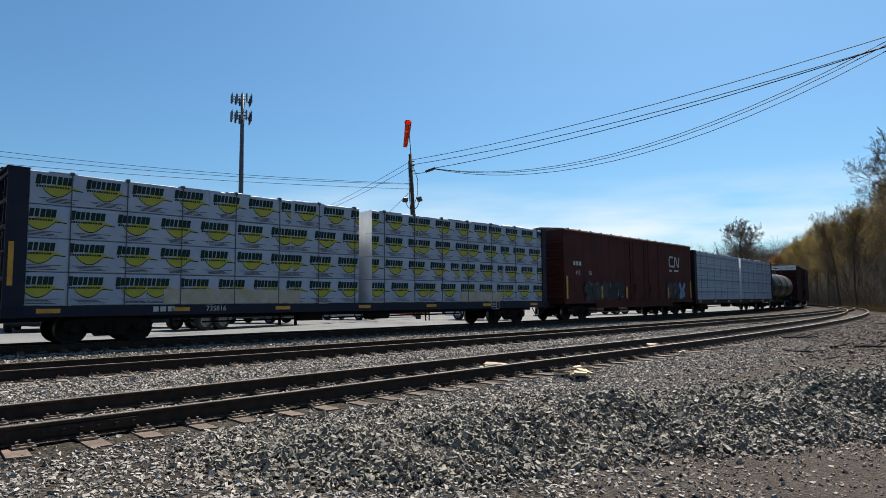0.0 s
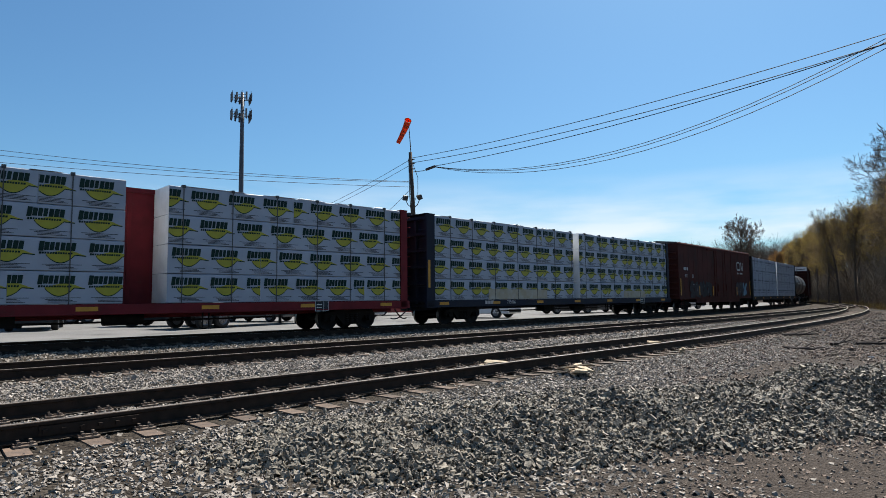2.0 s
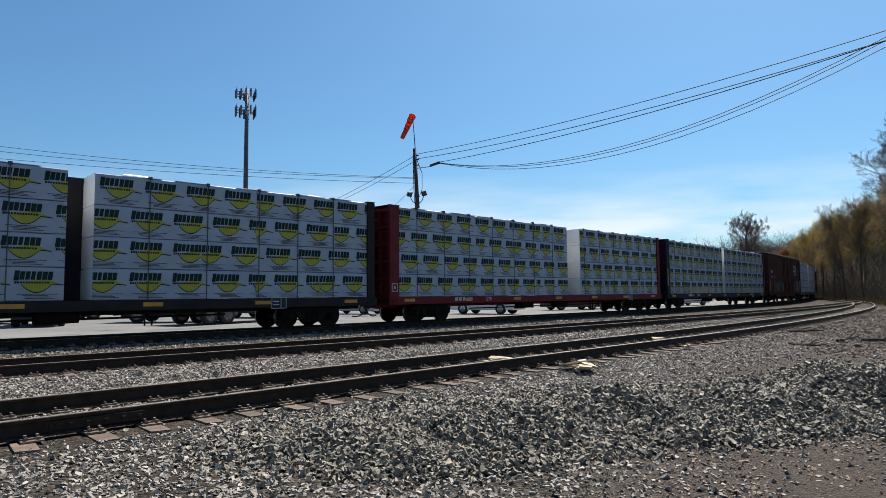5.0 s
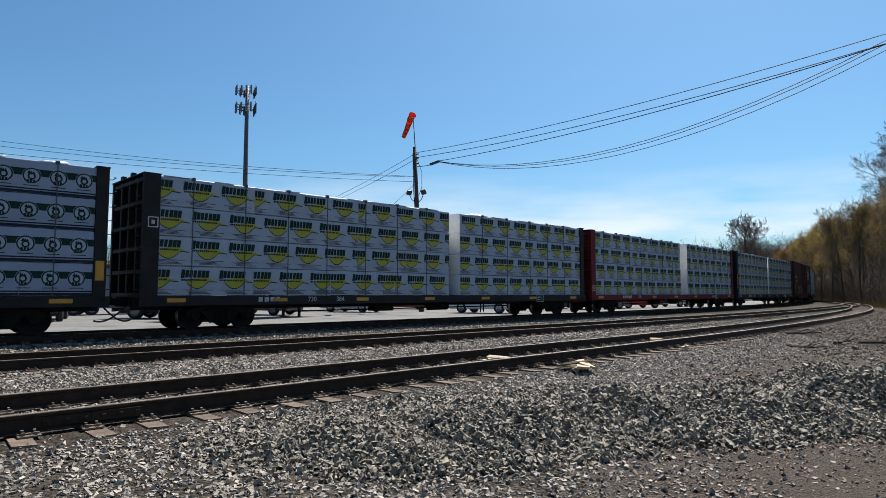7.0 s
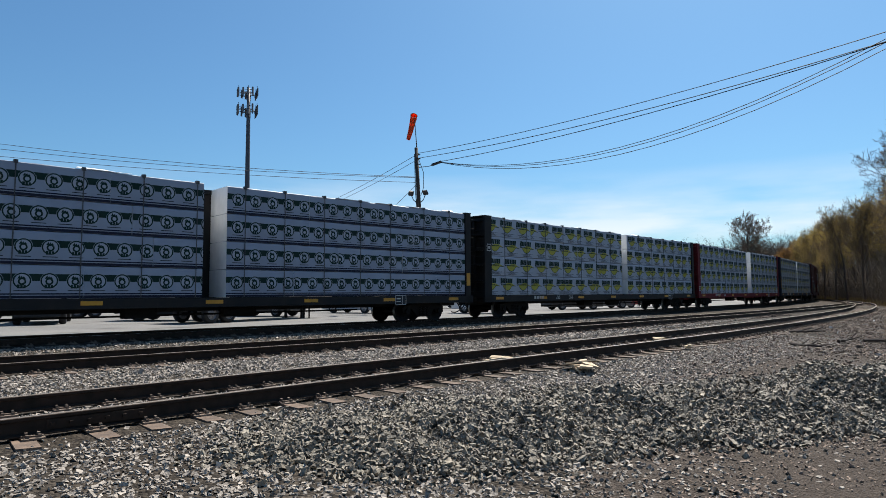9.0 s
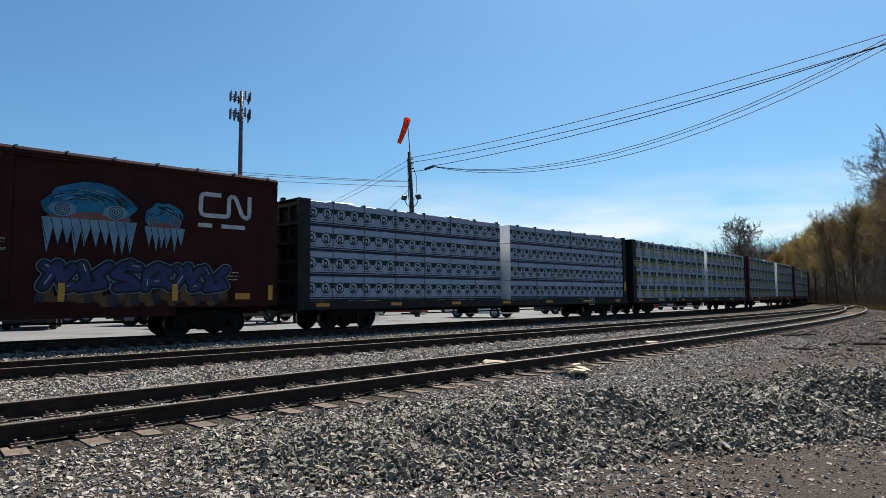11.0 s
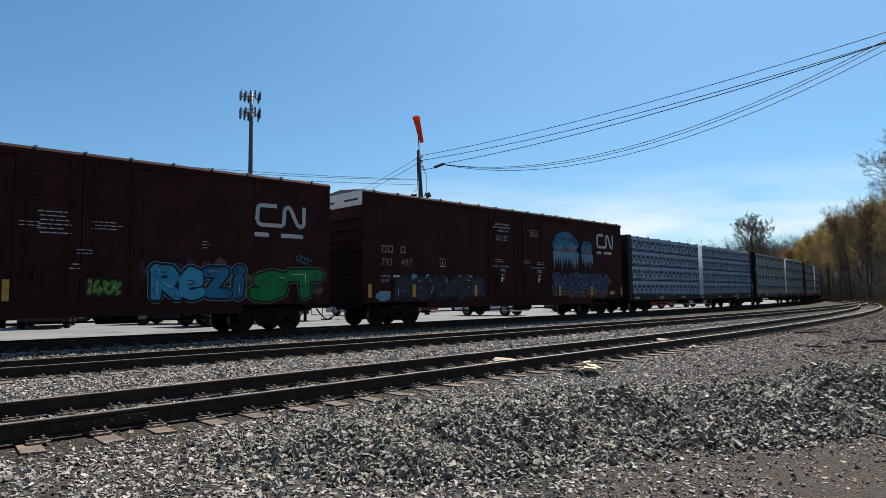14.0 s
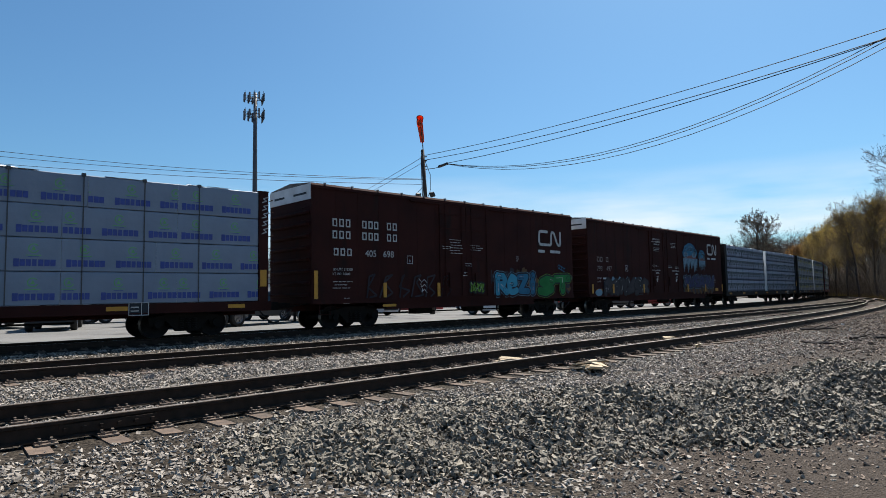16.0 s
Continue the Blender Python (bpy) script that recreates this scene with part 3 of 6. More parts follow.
class Print(Build):
    """Prints on a wrap: flat outlines cut at the pack's ends."""

    x0, x1 = 0.0, 1.0

    def plate(self, outline, y, thick, material, back=True):
        outline = clipped(outline, self.x0, self.x1)
        if len(outline) >= 3:
            Build.plate(self, outline, y, thick, material)


def leaf_emblem(b, x, z, h, y):
    """A bold dark word shape over a yellow leaf with a dark wave and small print."""
    low, up = [], []
    for u in np.linspace(0, 1, 19):
        dip = math.sin(math.pi * min(1, u * 1.42)) ** 0.8 if u < 0.7 else 0.0
        low.append((x + h * (0.2 + 1.12 * u), z + h * (0.50 - 0.26 * dip - 0.10 * max(0, u - 0.74))))
        up.append((x + h * (0.2 + 1.12 * u), z + h * (0.505 + 0.13 * math.sin(math.pi * min(1, u * 1.02)) ** 1.5 - 0.10 * max(0, u - 0.74))))
    for i in range(18):
        b.plate([low[i], low[i + 1], up[i + 1], up[i]], y, 0.0012, M_YELLOW)
        b.plate([(low[i][0], low[i][1] - h * .032), (low[i + 1][0], low[i + 1][1] - h * .032), low[i + 1], low[i]], y, 0.002, M_GREEN)
    word_blocks(b, x, z + h * 0.615, h * 1.02, h * 0.255, M_GREEN, y=y - 0.003)
    word_blocks(b, x + h * 0.02, z + h * 0.50, h * 0.92, h * 0.06, M_GREEN, count=13, y=y - 0.003)
    for k, (u0, u1) in enumerate(((0.1, 1.2), (0.22, 0.9), (0.3, 0.98), (0.3, 1.1))):
        zz = z + h * (0.165 - 0.042 * k)
        b.plate([(x + h * u0, zz), (x + h * u1, zz), (x + h * u1, zz + h * 0.018), (x + h * u0, zz + h * 0.018)], y, 0.001, M_INK)


def ring(b, x, z, r0, r1, y, material, n=18, a0=0.0, a1=2 * math.pi):
    for k in range(n):
        p, q = a0 + (a1 - a0) * k / n, a0 + (a1 - a0) * (k + 1) / n
        b.plate([(x + r0 * math.cos(p), z + r0 * math.sin(p)), (x + r1 * math.cos(p), z + r1 * math.sin(p)), (x + r1 * math.cos(q), z + r1 * math.sin(q)), (x + r0 * math.cos(q), z + r0 * math.sin(q))], y, 0.0015, material)


def disc(b, x, z, r, y, material, n=16):
    b.plate([(x + r * math.cos(2 * math.pi * k / n), z + r * math.sin(2 * math.pi * k / n)) for k in range(n)], y, 0.001, material)


def round_emblem(b, x, z, h, y):
    c = z + h * .53
    disc(b, x, c, h * .245, y - 0.001, M_WRAP)
    ring(b, x, c, h * .195, h * .235, y - 0.002, M_GREEN)
    ring(b, x, c - h * .02, h * .06, h * .11, y - 0.003, M_GREEN, 10)
    for k in range(3):
        b.plate([(x - h * (.12 - .06 * k), c + h * .06), (x - h * (.03 - .06 * k), c + h * .06), (x - h * (.06 - .05 * k), c + h * (.17 - .02 * k))], y - 0.003, 0.001, M_GREEN)
    word_blocks(b, x - h * .12, c - h * .22, h * .24, h * .1, M_GREEN, 0, 3, y - 0.003)
    b.plate([(x - h * .2, z + h * .22), (x + h * .2, z + h * .22), (x + h * .2, z + h * .245), (x - h * .2, z + h * .245)], y, 0.001, M_INK)


def tree_emblem(b, x, z, h, y):
    word_blocks(b, x, z + h * 0.15, h * 1.09, h * 0.2, M_BLUE, 0, y=y)
    ring(b, x + h * .5, z + h * .68, h * .115, h * .145, y, M_LIGHTGREEN, 14, 0.6, 5.9)
    b.plate([(x + h * .44, z + h * .63), (x + h * .56, z + h * .63), (x + h * .5, z + h * .76)], y, 0.001, M_LIGHTGREEN)
    b.plate([(x + h * .3, z + h * .46), (x + h * .7, z + h * .46), (x + h * .7, z + h * .485), (x + h * .3, z + h * .485)], y, 0.001, M_LIGHTGREEN)
    b.plate([(x + h * .36, z + h * .42), (x + h * .64, z + h * .42), (x + h * .64, z + h * .435), (x + h * .36, z + h * .435)], y, 0.001, M_BLUE)


PACK_H, PACK_W = 0.89, 1.3


def pack_mesh(brand, length, shift, seed):
    """One wrapped pack of lumber; origin at its near lower left edge, the front facing -y."""
    r = random.Random(seed)
    b = Print()
    b.x0, b.x1 = 0.004, length - 0.004
    # wrapped body with softened, slightly slack edges
    nx, nz = 8, 4
    vs, fs = [], []
    e = 0.018
    sec = [(e, 0.0), (0.0, e), (-0.004, PACK_H * .35), (-0.006, PACK_H * .7), (0.0, PACK_H - e), (e, PACK_H), (PACK_W * .5, PACK_H + .006), (PACK_W - e, PACK_H), (PACK_W, PACK_H - e), (PACK_W, e), (PACK_W - e, 0.0)]
    k = len(sec)
    for i in range(nx + 1):
        for y, z in sec:
            vs.append((length * i / nx, y + r.uniform(-.0015, .0015), z + (r.uniform(-.006, .006) if z > PACK_H - .03 else 0)))
    for i in range(nx):
        for j in range(k):
            fs.append((i * k + j, (i + 1) * k + j, (i + 1) * k + (j + 1) % k, i * k + (j + 1) % k)[::-1])
    # body in the shade-toned colour, ends in plain white
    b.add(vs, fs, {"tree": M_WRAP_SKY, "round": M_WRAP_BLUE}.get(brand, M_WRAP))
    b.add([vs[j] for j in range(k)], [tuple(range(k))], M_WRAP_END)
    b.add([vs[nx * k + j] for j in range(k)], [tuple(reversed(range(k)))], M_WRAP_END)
    y = -0.010
    if brand == "leaf":
        x = shift
        while x < length:
            leaf_emblem(b, x, 0.02, PACK_H * 0.98, y)
            x += 1.22
    elif brand == "round":
        b.plate([(0, PACK_H * .52), (length, PACK_H * .52), (length, PACK_H * .735), (0, PACK_H * .735)], y + 0.001, 0.001, M_GREEN)
        for z0, z1 in ((.005, .085), (.115, .155)):
            b.plate([(0, PACK_H * z0), (length, PACK_H * z0), (length, PACK_H * z1), (0, PACK_H * z1)], y, 0.001, M_NAVY)
        x = shift
        while x < length + 0.3:
            round_emblem(b, x, 0.0, PACK_H, y)
            x += 0.62
    elif brand == "tree":
        x = shift
        while x < length:
            tree_emblem(b, x, 0.0, PACK_H, y)
            x += 1.24
    elif brand == "fine":
        x = shift
        while x < length:
            b.plate([(x, PACK_H * .58), (x + .22, PACK_H * .58), (x + .22, PACK_H * .74), (x, PACK_H * .74)], y, 0.001, M_INK)
            b.plate([(x, PACK_H * .4), (x + .3, PACK_H * .4), (x + .3, PACK_H * .43), (x, PACK_H * .43)], y, 0.001, M_INK)
            x += 0.55
    return b.mesh("lumber_pack")


LENGTHS = (2.44, 3.05, 4.27, 4.88)
PACKS = {}


def pack(brand, length, variant):
    key = (brand, length, variant)
    if key not in PACKS:
        PACKS[key] = pack_mesh(brand, length, (0.12, -0.55, -0.25)[variant], variant * 7 + int(length * 100))
    return PACKS[key]


def box_mesh(name, x0, x1, y0, y1, z0, z1, material):
    b = Build()
    b.box(x0, x1, y0, y1, z0, z1, material)
    return b.mesh(name)


def bulkhead(material, way, parent, x, thick=0.22):
    """An end wall with flanged edges; its stiffeners stand on the outer face."""
    b = Build()
    e = thick
    prof = [(-e, -1.45), (e, -1.45), (e, -1.32), (0.1, -1.30), (0.1, 1.30), (e, 1.32), (e, 1.45), (-e, 1.45), (-e, 1.32), (-0.04, 1.30), (-0.04, -1.30), (-e, -1.32)]
    n = len(prof)
    vs = [(u * way, v, z) for z in (0.75, 4.70) for u, v in prof]
    b.add(vs, [(i, (i + 1) % n, (i + 1) % n + n, i + n)[::way] for i in range(n)] + [tuple(range(n, 2 * n))[::way], tuple(range(n))[::-way]], material)
    wall = part("bulkhead", b, parent)
    wall.matrix_basis = pose(x, 0, 0)
    xs = sorted(((0.02 - e) * way, -0.045 * way))
    shared = box_mesh("rib", *xs, -1.3, 1.3, -0.055, 0.055, material)
    for z in np.linspace(1.1, 4.55, 6):
        part("rib", shared, wall).matrix_basis = pose(0, 0, z)
    xs = sorted(((0.05 - e) * way, -0.045 * way))
    shared = box_mesh("upright", *xs, -0.055, 0.055, 0.8, 4.66, material)
    for y in (-0.7, 0.0, 0.7):
        part("upright", shared, wall).matrix_basis = pose(0, y, 0)
    stub = box_mesh("upright", -e + 0.02, -e + 0.14, -0.09, 0.09, 4.73, 4.86, material) if way > 0 else box_mesh("upright", e - 0.14, e - 0.02, -0.09, 0.09, 4.73, 4.86, material)
    for y in (-0.25, 0.65):
        part("upright", stub, wall).matrix_basis = pose(0, y, 0)
    part("top_cap", box_mesh("top_cap", -e - 0.02, e + 0.02, -1.465, 1.465, 4.70, 4.73, material), wall)


def ladder(parent, x, y0, y1, zs, way, material):
    b = Build()
    b.tube([(0, 0, 0), (way * .07, 0, 0), (way * .07, y1 - y0, 0), (0, y1 - y0, 0)], 0.012, material, 5)
    rung = b.mesh("rung", True)
    for z in zs:
        part("rung", rung, parent).matrix_basis = pose(x, y0, z)


def centerbeam(label, center, paint_m, brand, seed, numbers=(), marks=(), stains=(), gap=(0.0, 0.6), plates=()):
    r = random.Random(seed)
    root = new_car("centerbeam_flatcar", label, "freight car", center, 9.0)
    half = 11.15
    b = Build()
    for sy in (-1, 1):
        b.box(-half - 0.45, half + 0.45, sy * 1.40 - 0.05, sy * 1.40 + 0.05, 0.79, 1.06, paint_m)
        b.box(-half - 0.45, half + 0.45, sy * 1.36 - 0.10, sy * 1.36 + 0.06, 0.76, 0.80, paint_m)
    b.box(-half - 0.45, half + 0.45, -1.36, 1.36, 0.98, 1.05, paint_m)
    b.box(-half - 0.4, half + 0.4, -0.3, 0.3, 0.62, 0.98, paint_m)
    for x in np.arange(-10, 10.1, 2.0):
        b.box(x - 0.06, x + 0.06, -1.32, 1.32, 0.82, 0.97, paint_m)
    part("deck", b, root, bevel=0.012)
    beam = part("centre_beam", box_mesh("centre_beam", -half, half, -0.13, 0.13, 4.55, 4.70, paint_m), root)
    post = box_mesh("post", -0.06, 0.06, -0.07, 0.07, 1.05, 4.55, paint_m)
    for x in np.arange(-10.6, 10.7, 1.326):
        part("post", post, beam).matrix_basis = pose(float(x), 0, 0)
    part("web_panel", box_mesh("web_panel", gap[0] - 0.3, gap[1] + 0.3, -0.05, 0.05, 1.05, 4.55, paint_m), beam)
    for way in (-1, 1):
        thick = 0.16 if way > 0 else 0.24
        bulkhead(paint_m, -way, root, way * (half + 0.01 + thick), thick)
        coupler(root, way * (half + 0.45), way)
        ladder(root, way * (half + 0.45), -1.40, -0.95, [1.25 + 0.4 * k for k in range(9)], way, paint_m)
    # packs, four tiers, two halves with a gap between them
    for tier in range(4):
        z = 1.075 + tier * 0.907
        for h0, h1 in ((-half, gap[0]), (gap[1], half)):
            x = h0 + 0.01
            while h1 - x > 0.4:
                left = h1 - x
                ln = r.choice(LENGTHS)
                if left < ln + 1.2:
                    ln = left if left < 4.9 else left / 2
                ln = round(ln, 2)
                for side in (-1, 1):
                    o = part("lumber_pack", pack(brand if side < 0 else "plain", ln, r.randrange(3)), root)
                    o.matrix_basis = pose(x, -1.40 + r.uniform(0, .018), z) if side < 0 else pose(x + ln, 1.40, z, 0, 0, 180)
                x += ln + 0.006
    # straps over the load with their corner guards
    x = -half + 1.0
    while x < half - 0.3:
        if not gap[0] - 0.1 < x < gap[1] + 0.1:
            b = Build()
            for sy in (-1,):
                b.box(x - 0.014, x + 0.014, -1.420, -1.412, 1.07, 4.72, M_STRAP)
                b.box(x - 0.014, x + 0.014, -1.42, -0.1, 4.715, 4.722, M_STRAP)
                b.box(x - 0.05, x + 0.05, -1.428, -1.30, 4.64, 4.735, M_STRAP)
            part("strap", b, root, "dark strap with corner guard")
        x += r.choice((1.45, 1.6, 1.6, 1.75))
    # slack wrap edges fluttering along the top
    for k in range(20):
        x = r.uniform(-half, half - 1.2)
        if gap[0] - 1.25 < x < gap[1] + 0.05:
            continue
        b = Build()
        w, d = r.uniform(.4, 1.2), r.uniform(.1, .45)
        zz = 4.712 + r.uniform(0.004, .02)
        b.add([(x, -1.405, zz - .02), (x + w, -1.405, zz - .02), (x + w * .9, -1.40 + d, zz + r.uniform(.0, .05)), (x + w * .1, -1.40 + d, zz + r.uniform(.0, .05)),
               (x, -1.40, zz - .026), (x + w, -1.40, zz - .026), (x + w * .9, -1.39 + d, zz - .006), (x + w * .1, -1.39 + d, zz - .006)],
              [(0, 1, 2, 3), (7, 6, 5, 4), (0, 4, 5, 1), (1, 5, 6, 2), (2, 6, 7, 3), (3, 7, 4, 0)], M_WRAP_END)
        part("loose_wrap", b, root, "loose white wrap along the top edge")
    # reflectors and stencils on the side sill
    for x in np.arange(-10.6, 10.7, 3.5):
        b = Build()
        b.box(x - 0.28, x + 0.28, -1.456, -1.451, 0.87, 0.99, M_CARYELLOW)
        part("reflector", b, root, "yellow reflective strip")
    for text, x, z, size in numbers:
        o = part("lettering", lettering(text, size, M_LETTER), root, "white stencilled lettering")
        o.matrix_basis = pose(x, -1.454, z)
    for x0, x1, z0, z1 in plates:
        part("placard", box_mesh("placard", x0, x1, -1.458, -1.451, z0, z1, M_CARYELLOW), root, "yellow reflective plate on the bulkhead edge")
    for x, w in marks:
        part("stencil", box_mesh("stencil", x, x + w, -1.456, -1.452, 0.87, 1.02, M_LETTER), root, "white bar of an owner's mark")
    for x0, x1, z1 in stains:
        part("stain", box_mesh("stain", x0, x1, -1.4102, -1.4092, 1.09, z1, M_STAIN), root, "tan stained patch on the lowest wrap")
    b = Build()
    x0 = 7.2
    for (u0, u1, w0, w1) in ((0, .55, 0, .02), (0, .55, .36, .38), (0, .02, 0, .38), (.53, .55, 0, .38), (.34, .36, .02, .36), (.06, .28, .22, .26), (.06, .28, .12, .15)):
        b.box(x0 + u0, x0 + u1, -1.462, -1.456, 0.72 + w0, 0.72 + w1, M_LETTER)
    b.box(x0, x0 + .55, -1.456, -1.451, 0.72, 1.10, M_INK)
    part("data_panel", b, root, "small framed data panel")
    # brake rigging under the deck
    b = Build()
    b.tube([(-6, -0.5, 0.5), (6, -0.55, 0.55)], 0.03, M_TRUCK, 6)
    b.tube([(0.5, -0.7, 0.6), (1.6, -0.7, 0.6)], 0.18, M_TRUCK, 12)
    b.box(-2.6, -1.7, -1.0, -0.5, 0.45, 0.78, M_TRUCK)
    b.box(3.2, 3.24, -1.3, -1.26, 0.3, 0.8, M_TRUCK)
    b.box(3.4, 3.44, -1.3, -1.26, 0.3, 0.8, M_TRUCK)
    part("brake_rigging", b, root)
    return root


# -- box cars --


def stroke(b, pts, w, y, material, thick=0.002):
    """A painted stroke along (x, z) points."""
    for (x0, z0), (x1, z1) in zip(pts, pts[1:]):
        dx, dz = x1 - x0, z1 - z0
        n = math.hypot(dx, dz) or 1
        ux, uz = -dz / n * w / 2, dx / n * w / 2
        b.plate([(x0 + ux, z0 + uz), (x1 + ux, z1 + uz), (x1 - ux, z1 - uz), (x0 - ux, z0 - uz)], y, thick, material)


def arc(cx, cz, r, a0, a1, n=8):
    return [(cx + r * math.cos(radians(a0 + (a1 - a0) * k / n)), cz + r * math.sin(radians(a0 + (a1 - a0) * k / n))) for k in range(n + 1)]


def blob(r, cx, cz, rx, rz, n=14, rough=0.22):
    return [(cx + rx * math.cos(2 * math.pi * k / n) * (1 + r.uniform(-rough, rough)), max(0.96, cz + rz * math.sin(2 * math.pi * k / n) * (1 + r.uniform(-rough, rough)))) for k in range(n)]


def boxcar(label, center, length, top, paint_m, half_w=1.50, end_white=True, door=(-1.6, 1.5), ribs=0.98):
    root = new_car("boxcar", label, "freight car", center, length / 2 - 2.1)
    h = length / 2
    b = Build()
    prof = [(-half_w, 0.95), (half_w, 0.95), (half_w, top - 0.12), (half_w - 0.06, top - 0.04), (0, top + 0.10), (-half_w + 0.06, top - 0.04), (-half_w, top - 0.12)]
    n = len(prof)
    vs = [(x, y, z) for x in (-h, h) for y, z in prof]
    b.add(vs, [tuple(range(n - 1, -1, -1)), tuple(range(n, 2 * n))] + [(i, i + n, (i + 1) % n + n, (i + 1) % n) for i in range(n) if i not in (3, 4)][::1], paint_m)
    part("body", b, root)
    b = Build()
    b.add([(x, y, z + 0.012) for x in (-h, h) for y, z in (prof[2], prof[3], prof[4], prof[5], prof[6])], [(1, 2, 7, 6), (2, 3, 8, 7), (5, 6, 7, 8, 9), (4, 3, 2, 1, 0)], M_ROOF)
    b.add([(x, y, z + 0.012) for x in (-h, h) for y, z in (prof[2], prof[3], prof[4], prof[5], prof[6])], [(0, 1, 6, 5), (3, 4, 9, 8)], paint_m)
    for x in np.arange(-h + 0.6, h, 1.2):
        b.add([(x + dx, y, z + 0.05) for dx in (-.03, .03) for y, z in (prof[3], prof[4], prof[5])], [(0, 1, 4, 3), (1, 2, 5, 4)], M_ROOF)
        b.box(x - .03, x + .03, -half_w + .02, -half_w + .12, top - .1, top + .01, M_ROOF)
    part("roof", b, root, "weathered grey-brown roof with seams")
    for sy in (-1, 1):
        part("side_sill", box_mesh("side_sill", -h, h, sy * half_w - 0.05, sy * half_w + 0.05, 0.92, 1.08, paint_m), root)
        part("skirt", box_mesh("skirt", -h + 3.3, h - 3.3, sy * (half_w - 0.02) - 0.03, sy * (half_w - 0.02) + 0.03, 0.66, 0.93, paint_m), root)
        part("top_plate", box_mesh("top_plate", -h, h, sy * half_w - 0.045, sy * half_w + 0.045, top - 0.22, top - 0.12, paint_m), root)
    part("centre_sill", box_mesh("centre_sill", -h, h, -0.25, 0.25, 0.66, 0.95, paint_m), root)
    if ribs:
        post = box_mesh("side_post", -0.018, 0.018, -0.006, 0.006, 1.08, top - 0.2, paint_m)
        for sy in (-1, 1):
            for x0, x1 in ((-h + 0.05, door[0]), (door[1] + 0.05, h)):
                for x in np.arange(x0, x1, ribs):
                    part("side_post", post, root).matrix_basis = pose(float(x), sy * half_w, 0)
    # doors
    for x0, x1 in ((door[0], (door[0] + door[1]) / 2), ((door[0] + door[1]) / 2, door[1])):
        b = Build()
        y = -half_w - 0.02
        b.box(x0 + 0.01, x1 - 0.01, y - 0.03, y + 0.03, 1.12, top - 0.3, paint_m)
        d = part("door", b, root, "closed sliding plug door", bevel=0.008)
        rib = box_mesh("rib", x0 + 0.06, x1 - 0.06, y - 0.05, y - 0.03, -0.03, 0.03, paint_m)
        for z in np.arange(1.5, top - 0.4, 0.62):
            part("rib", rib, d).matrix_basis = pose(0, 0, float(z))
        for x in (x0 + 0.3, x1 - 0.3):
            bb = Build()
            bb.tube([(x, y - 0.07, 1.1), (x, y - 0.07, top - 0.3)], 0.02, paint_m, 6)
            part("lock_rod", bb, d)
        bb = Build()
        bb.box(x0 + 0.5, x0 + 0.56, y - 0.10, y - 0.05, 1.5, 2.1, paint_m)
        part("handle", bb, d)
    part("door_rail", box_mesh("door_rail", door[0] - 1.6, door[1] + 1.6, -half_w - 0.10, -half_w, 1.06, 1.11, paint_m), root)
    part("door_rail", box_mesh("door_rail", door[0] - 1.6, door[1] + 1.6, -half_w - 0.08, -half_w, top - 0.3, top - 0.24, paint_m), root)
    # ends with pressed ribs, the upper panel pale
    for way in (-1, 1):
        b = Build()
        b.tube([(0, -half_w + 0.12, 0), (way * 0.05, -half_w + 0.2, 0), (way * 0.05, half_w - 0.2, 0), (0, half_w - 0.12, 0)], 0.07, paint_m, 6)
        end_rib = b.mesh("end_rib")
        for z in np.arange(1.25, top - 0.75, 0.42):
            part("end_rib", end_rib, root).matrix_basis = pose(way * h, 0, float(z))
        if end_white:
            b = Build()
            b.box(*sorted((way * h, way * (h + 0.03))), -half_w + 0.03, half_w - 0.03, top - 0.62, top - 0.06, M_ENDWHITE)
            for k, (y0, y1) in enumerate(((-1.2, -0.3), (0.35, 1.1))):
                b.box(*sorted((way * (h + 0.03), way * (h + 0.034))), y0, y1, top - 0.42, top - 0.34, M_INK)
            part("end_board", b, root, "white upper end panel with small print")
        coupler(root, way * (h + 0.05), way)
        ladder(root, way * (h + 0.05), -half_w + 0.05, -half_w + 0.5, [1.2 + k * 0.45 for k in range(8)], way, paint_m)
        b = Build()
        b.tube([(way * (h - 0.3), -half_w - 0.02, 0.95), (way * (h - 0.3), -half_w - 0.02, 0.55), (way * (h - 0.75), -half_w - 0.02, 0.55), (way * (h - 0.75), -half_w - 0.02, 0.95)], 0.016, paint_m, 5)
        part("step", b, root, "steel step iron")
    b = Build()
    b.tube([(-h + 3, -0.6, 0.5), (h - 3, -0.6, 0.5)], 0.03, M_TRUCK, 6)
    b.tube([(0.5, -0.7, 0.6), (1.6, -0.7, 0.6)], 0.18, M_TRUCK, 12)
    b.box(-2.6, -1.7, -1.0, -0.5, 0.42, 0.7, M_TRUCK)
    part("brake_rigging", b, root)
    return root


def yellow_bar(root, x, z0, z1, y, w=0.16):
    b = Build()
    b.box(x - w / 2, x + w / 2, y - 0.012, y - 0.004, z0, z1, M_CARYELLOW)
    part("reflector", b, root, "yellow safety stripe")


def sign(root, pieces, y, label, name="stencil", material=None):
    """White bars in place of words: (x0, x1, z0, z1)."""
    for x0, x1, z0, z1 in pieces:
        part(name, box_mesh(name, x0, x1, y - 0.003, y, z0, z1, material or M_LETTER), root, label)


def frames(corners, w, h, t=0.05):
    """Hollow letter-sized blocks at (x, z): four bars each."""
    out = []
    for x, z in corners:
        out += [(x, x + w, z, z + t), (x, x + w, z + h - t, z + h), (x, x + t, z + t, z + h - t), (x + w - t, x + w, z + t, z + h - t)]
    return out


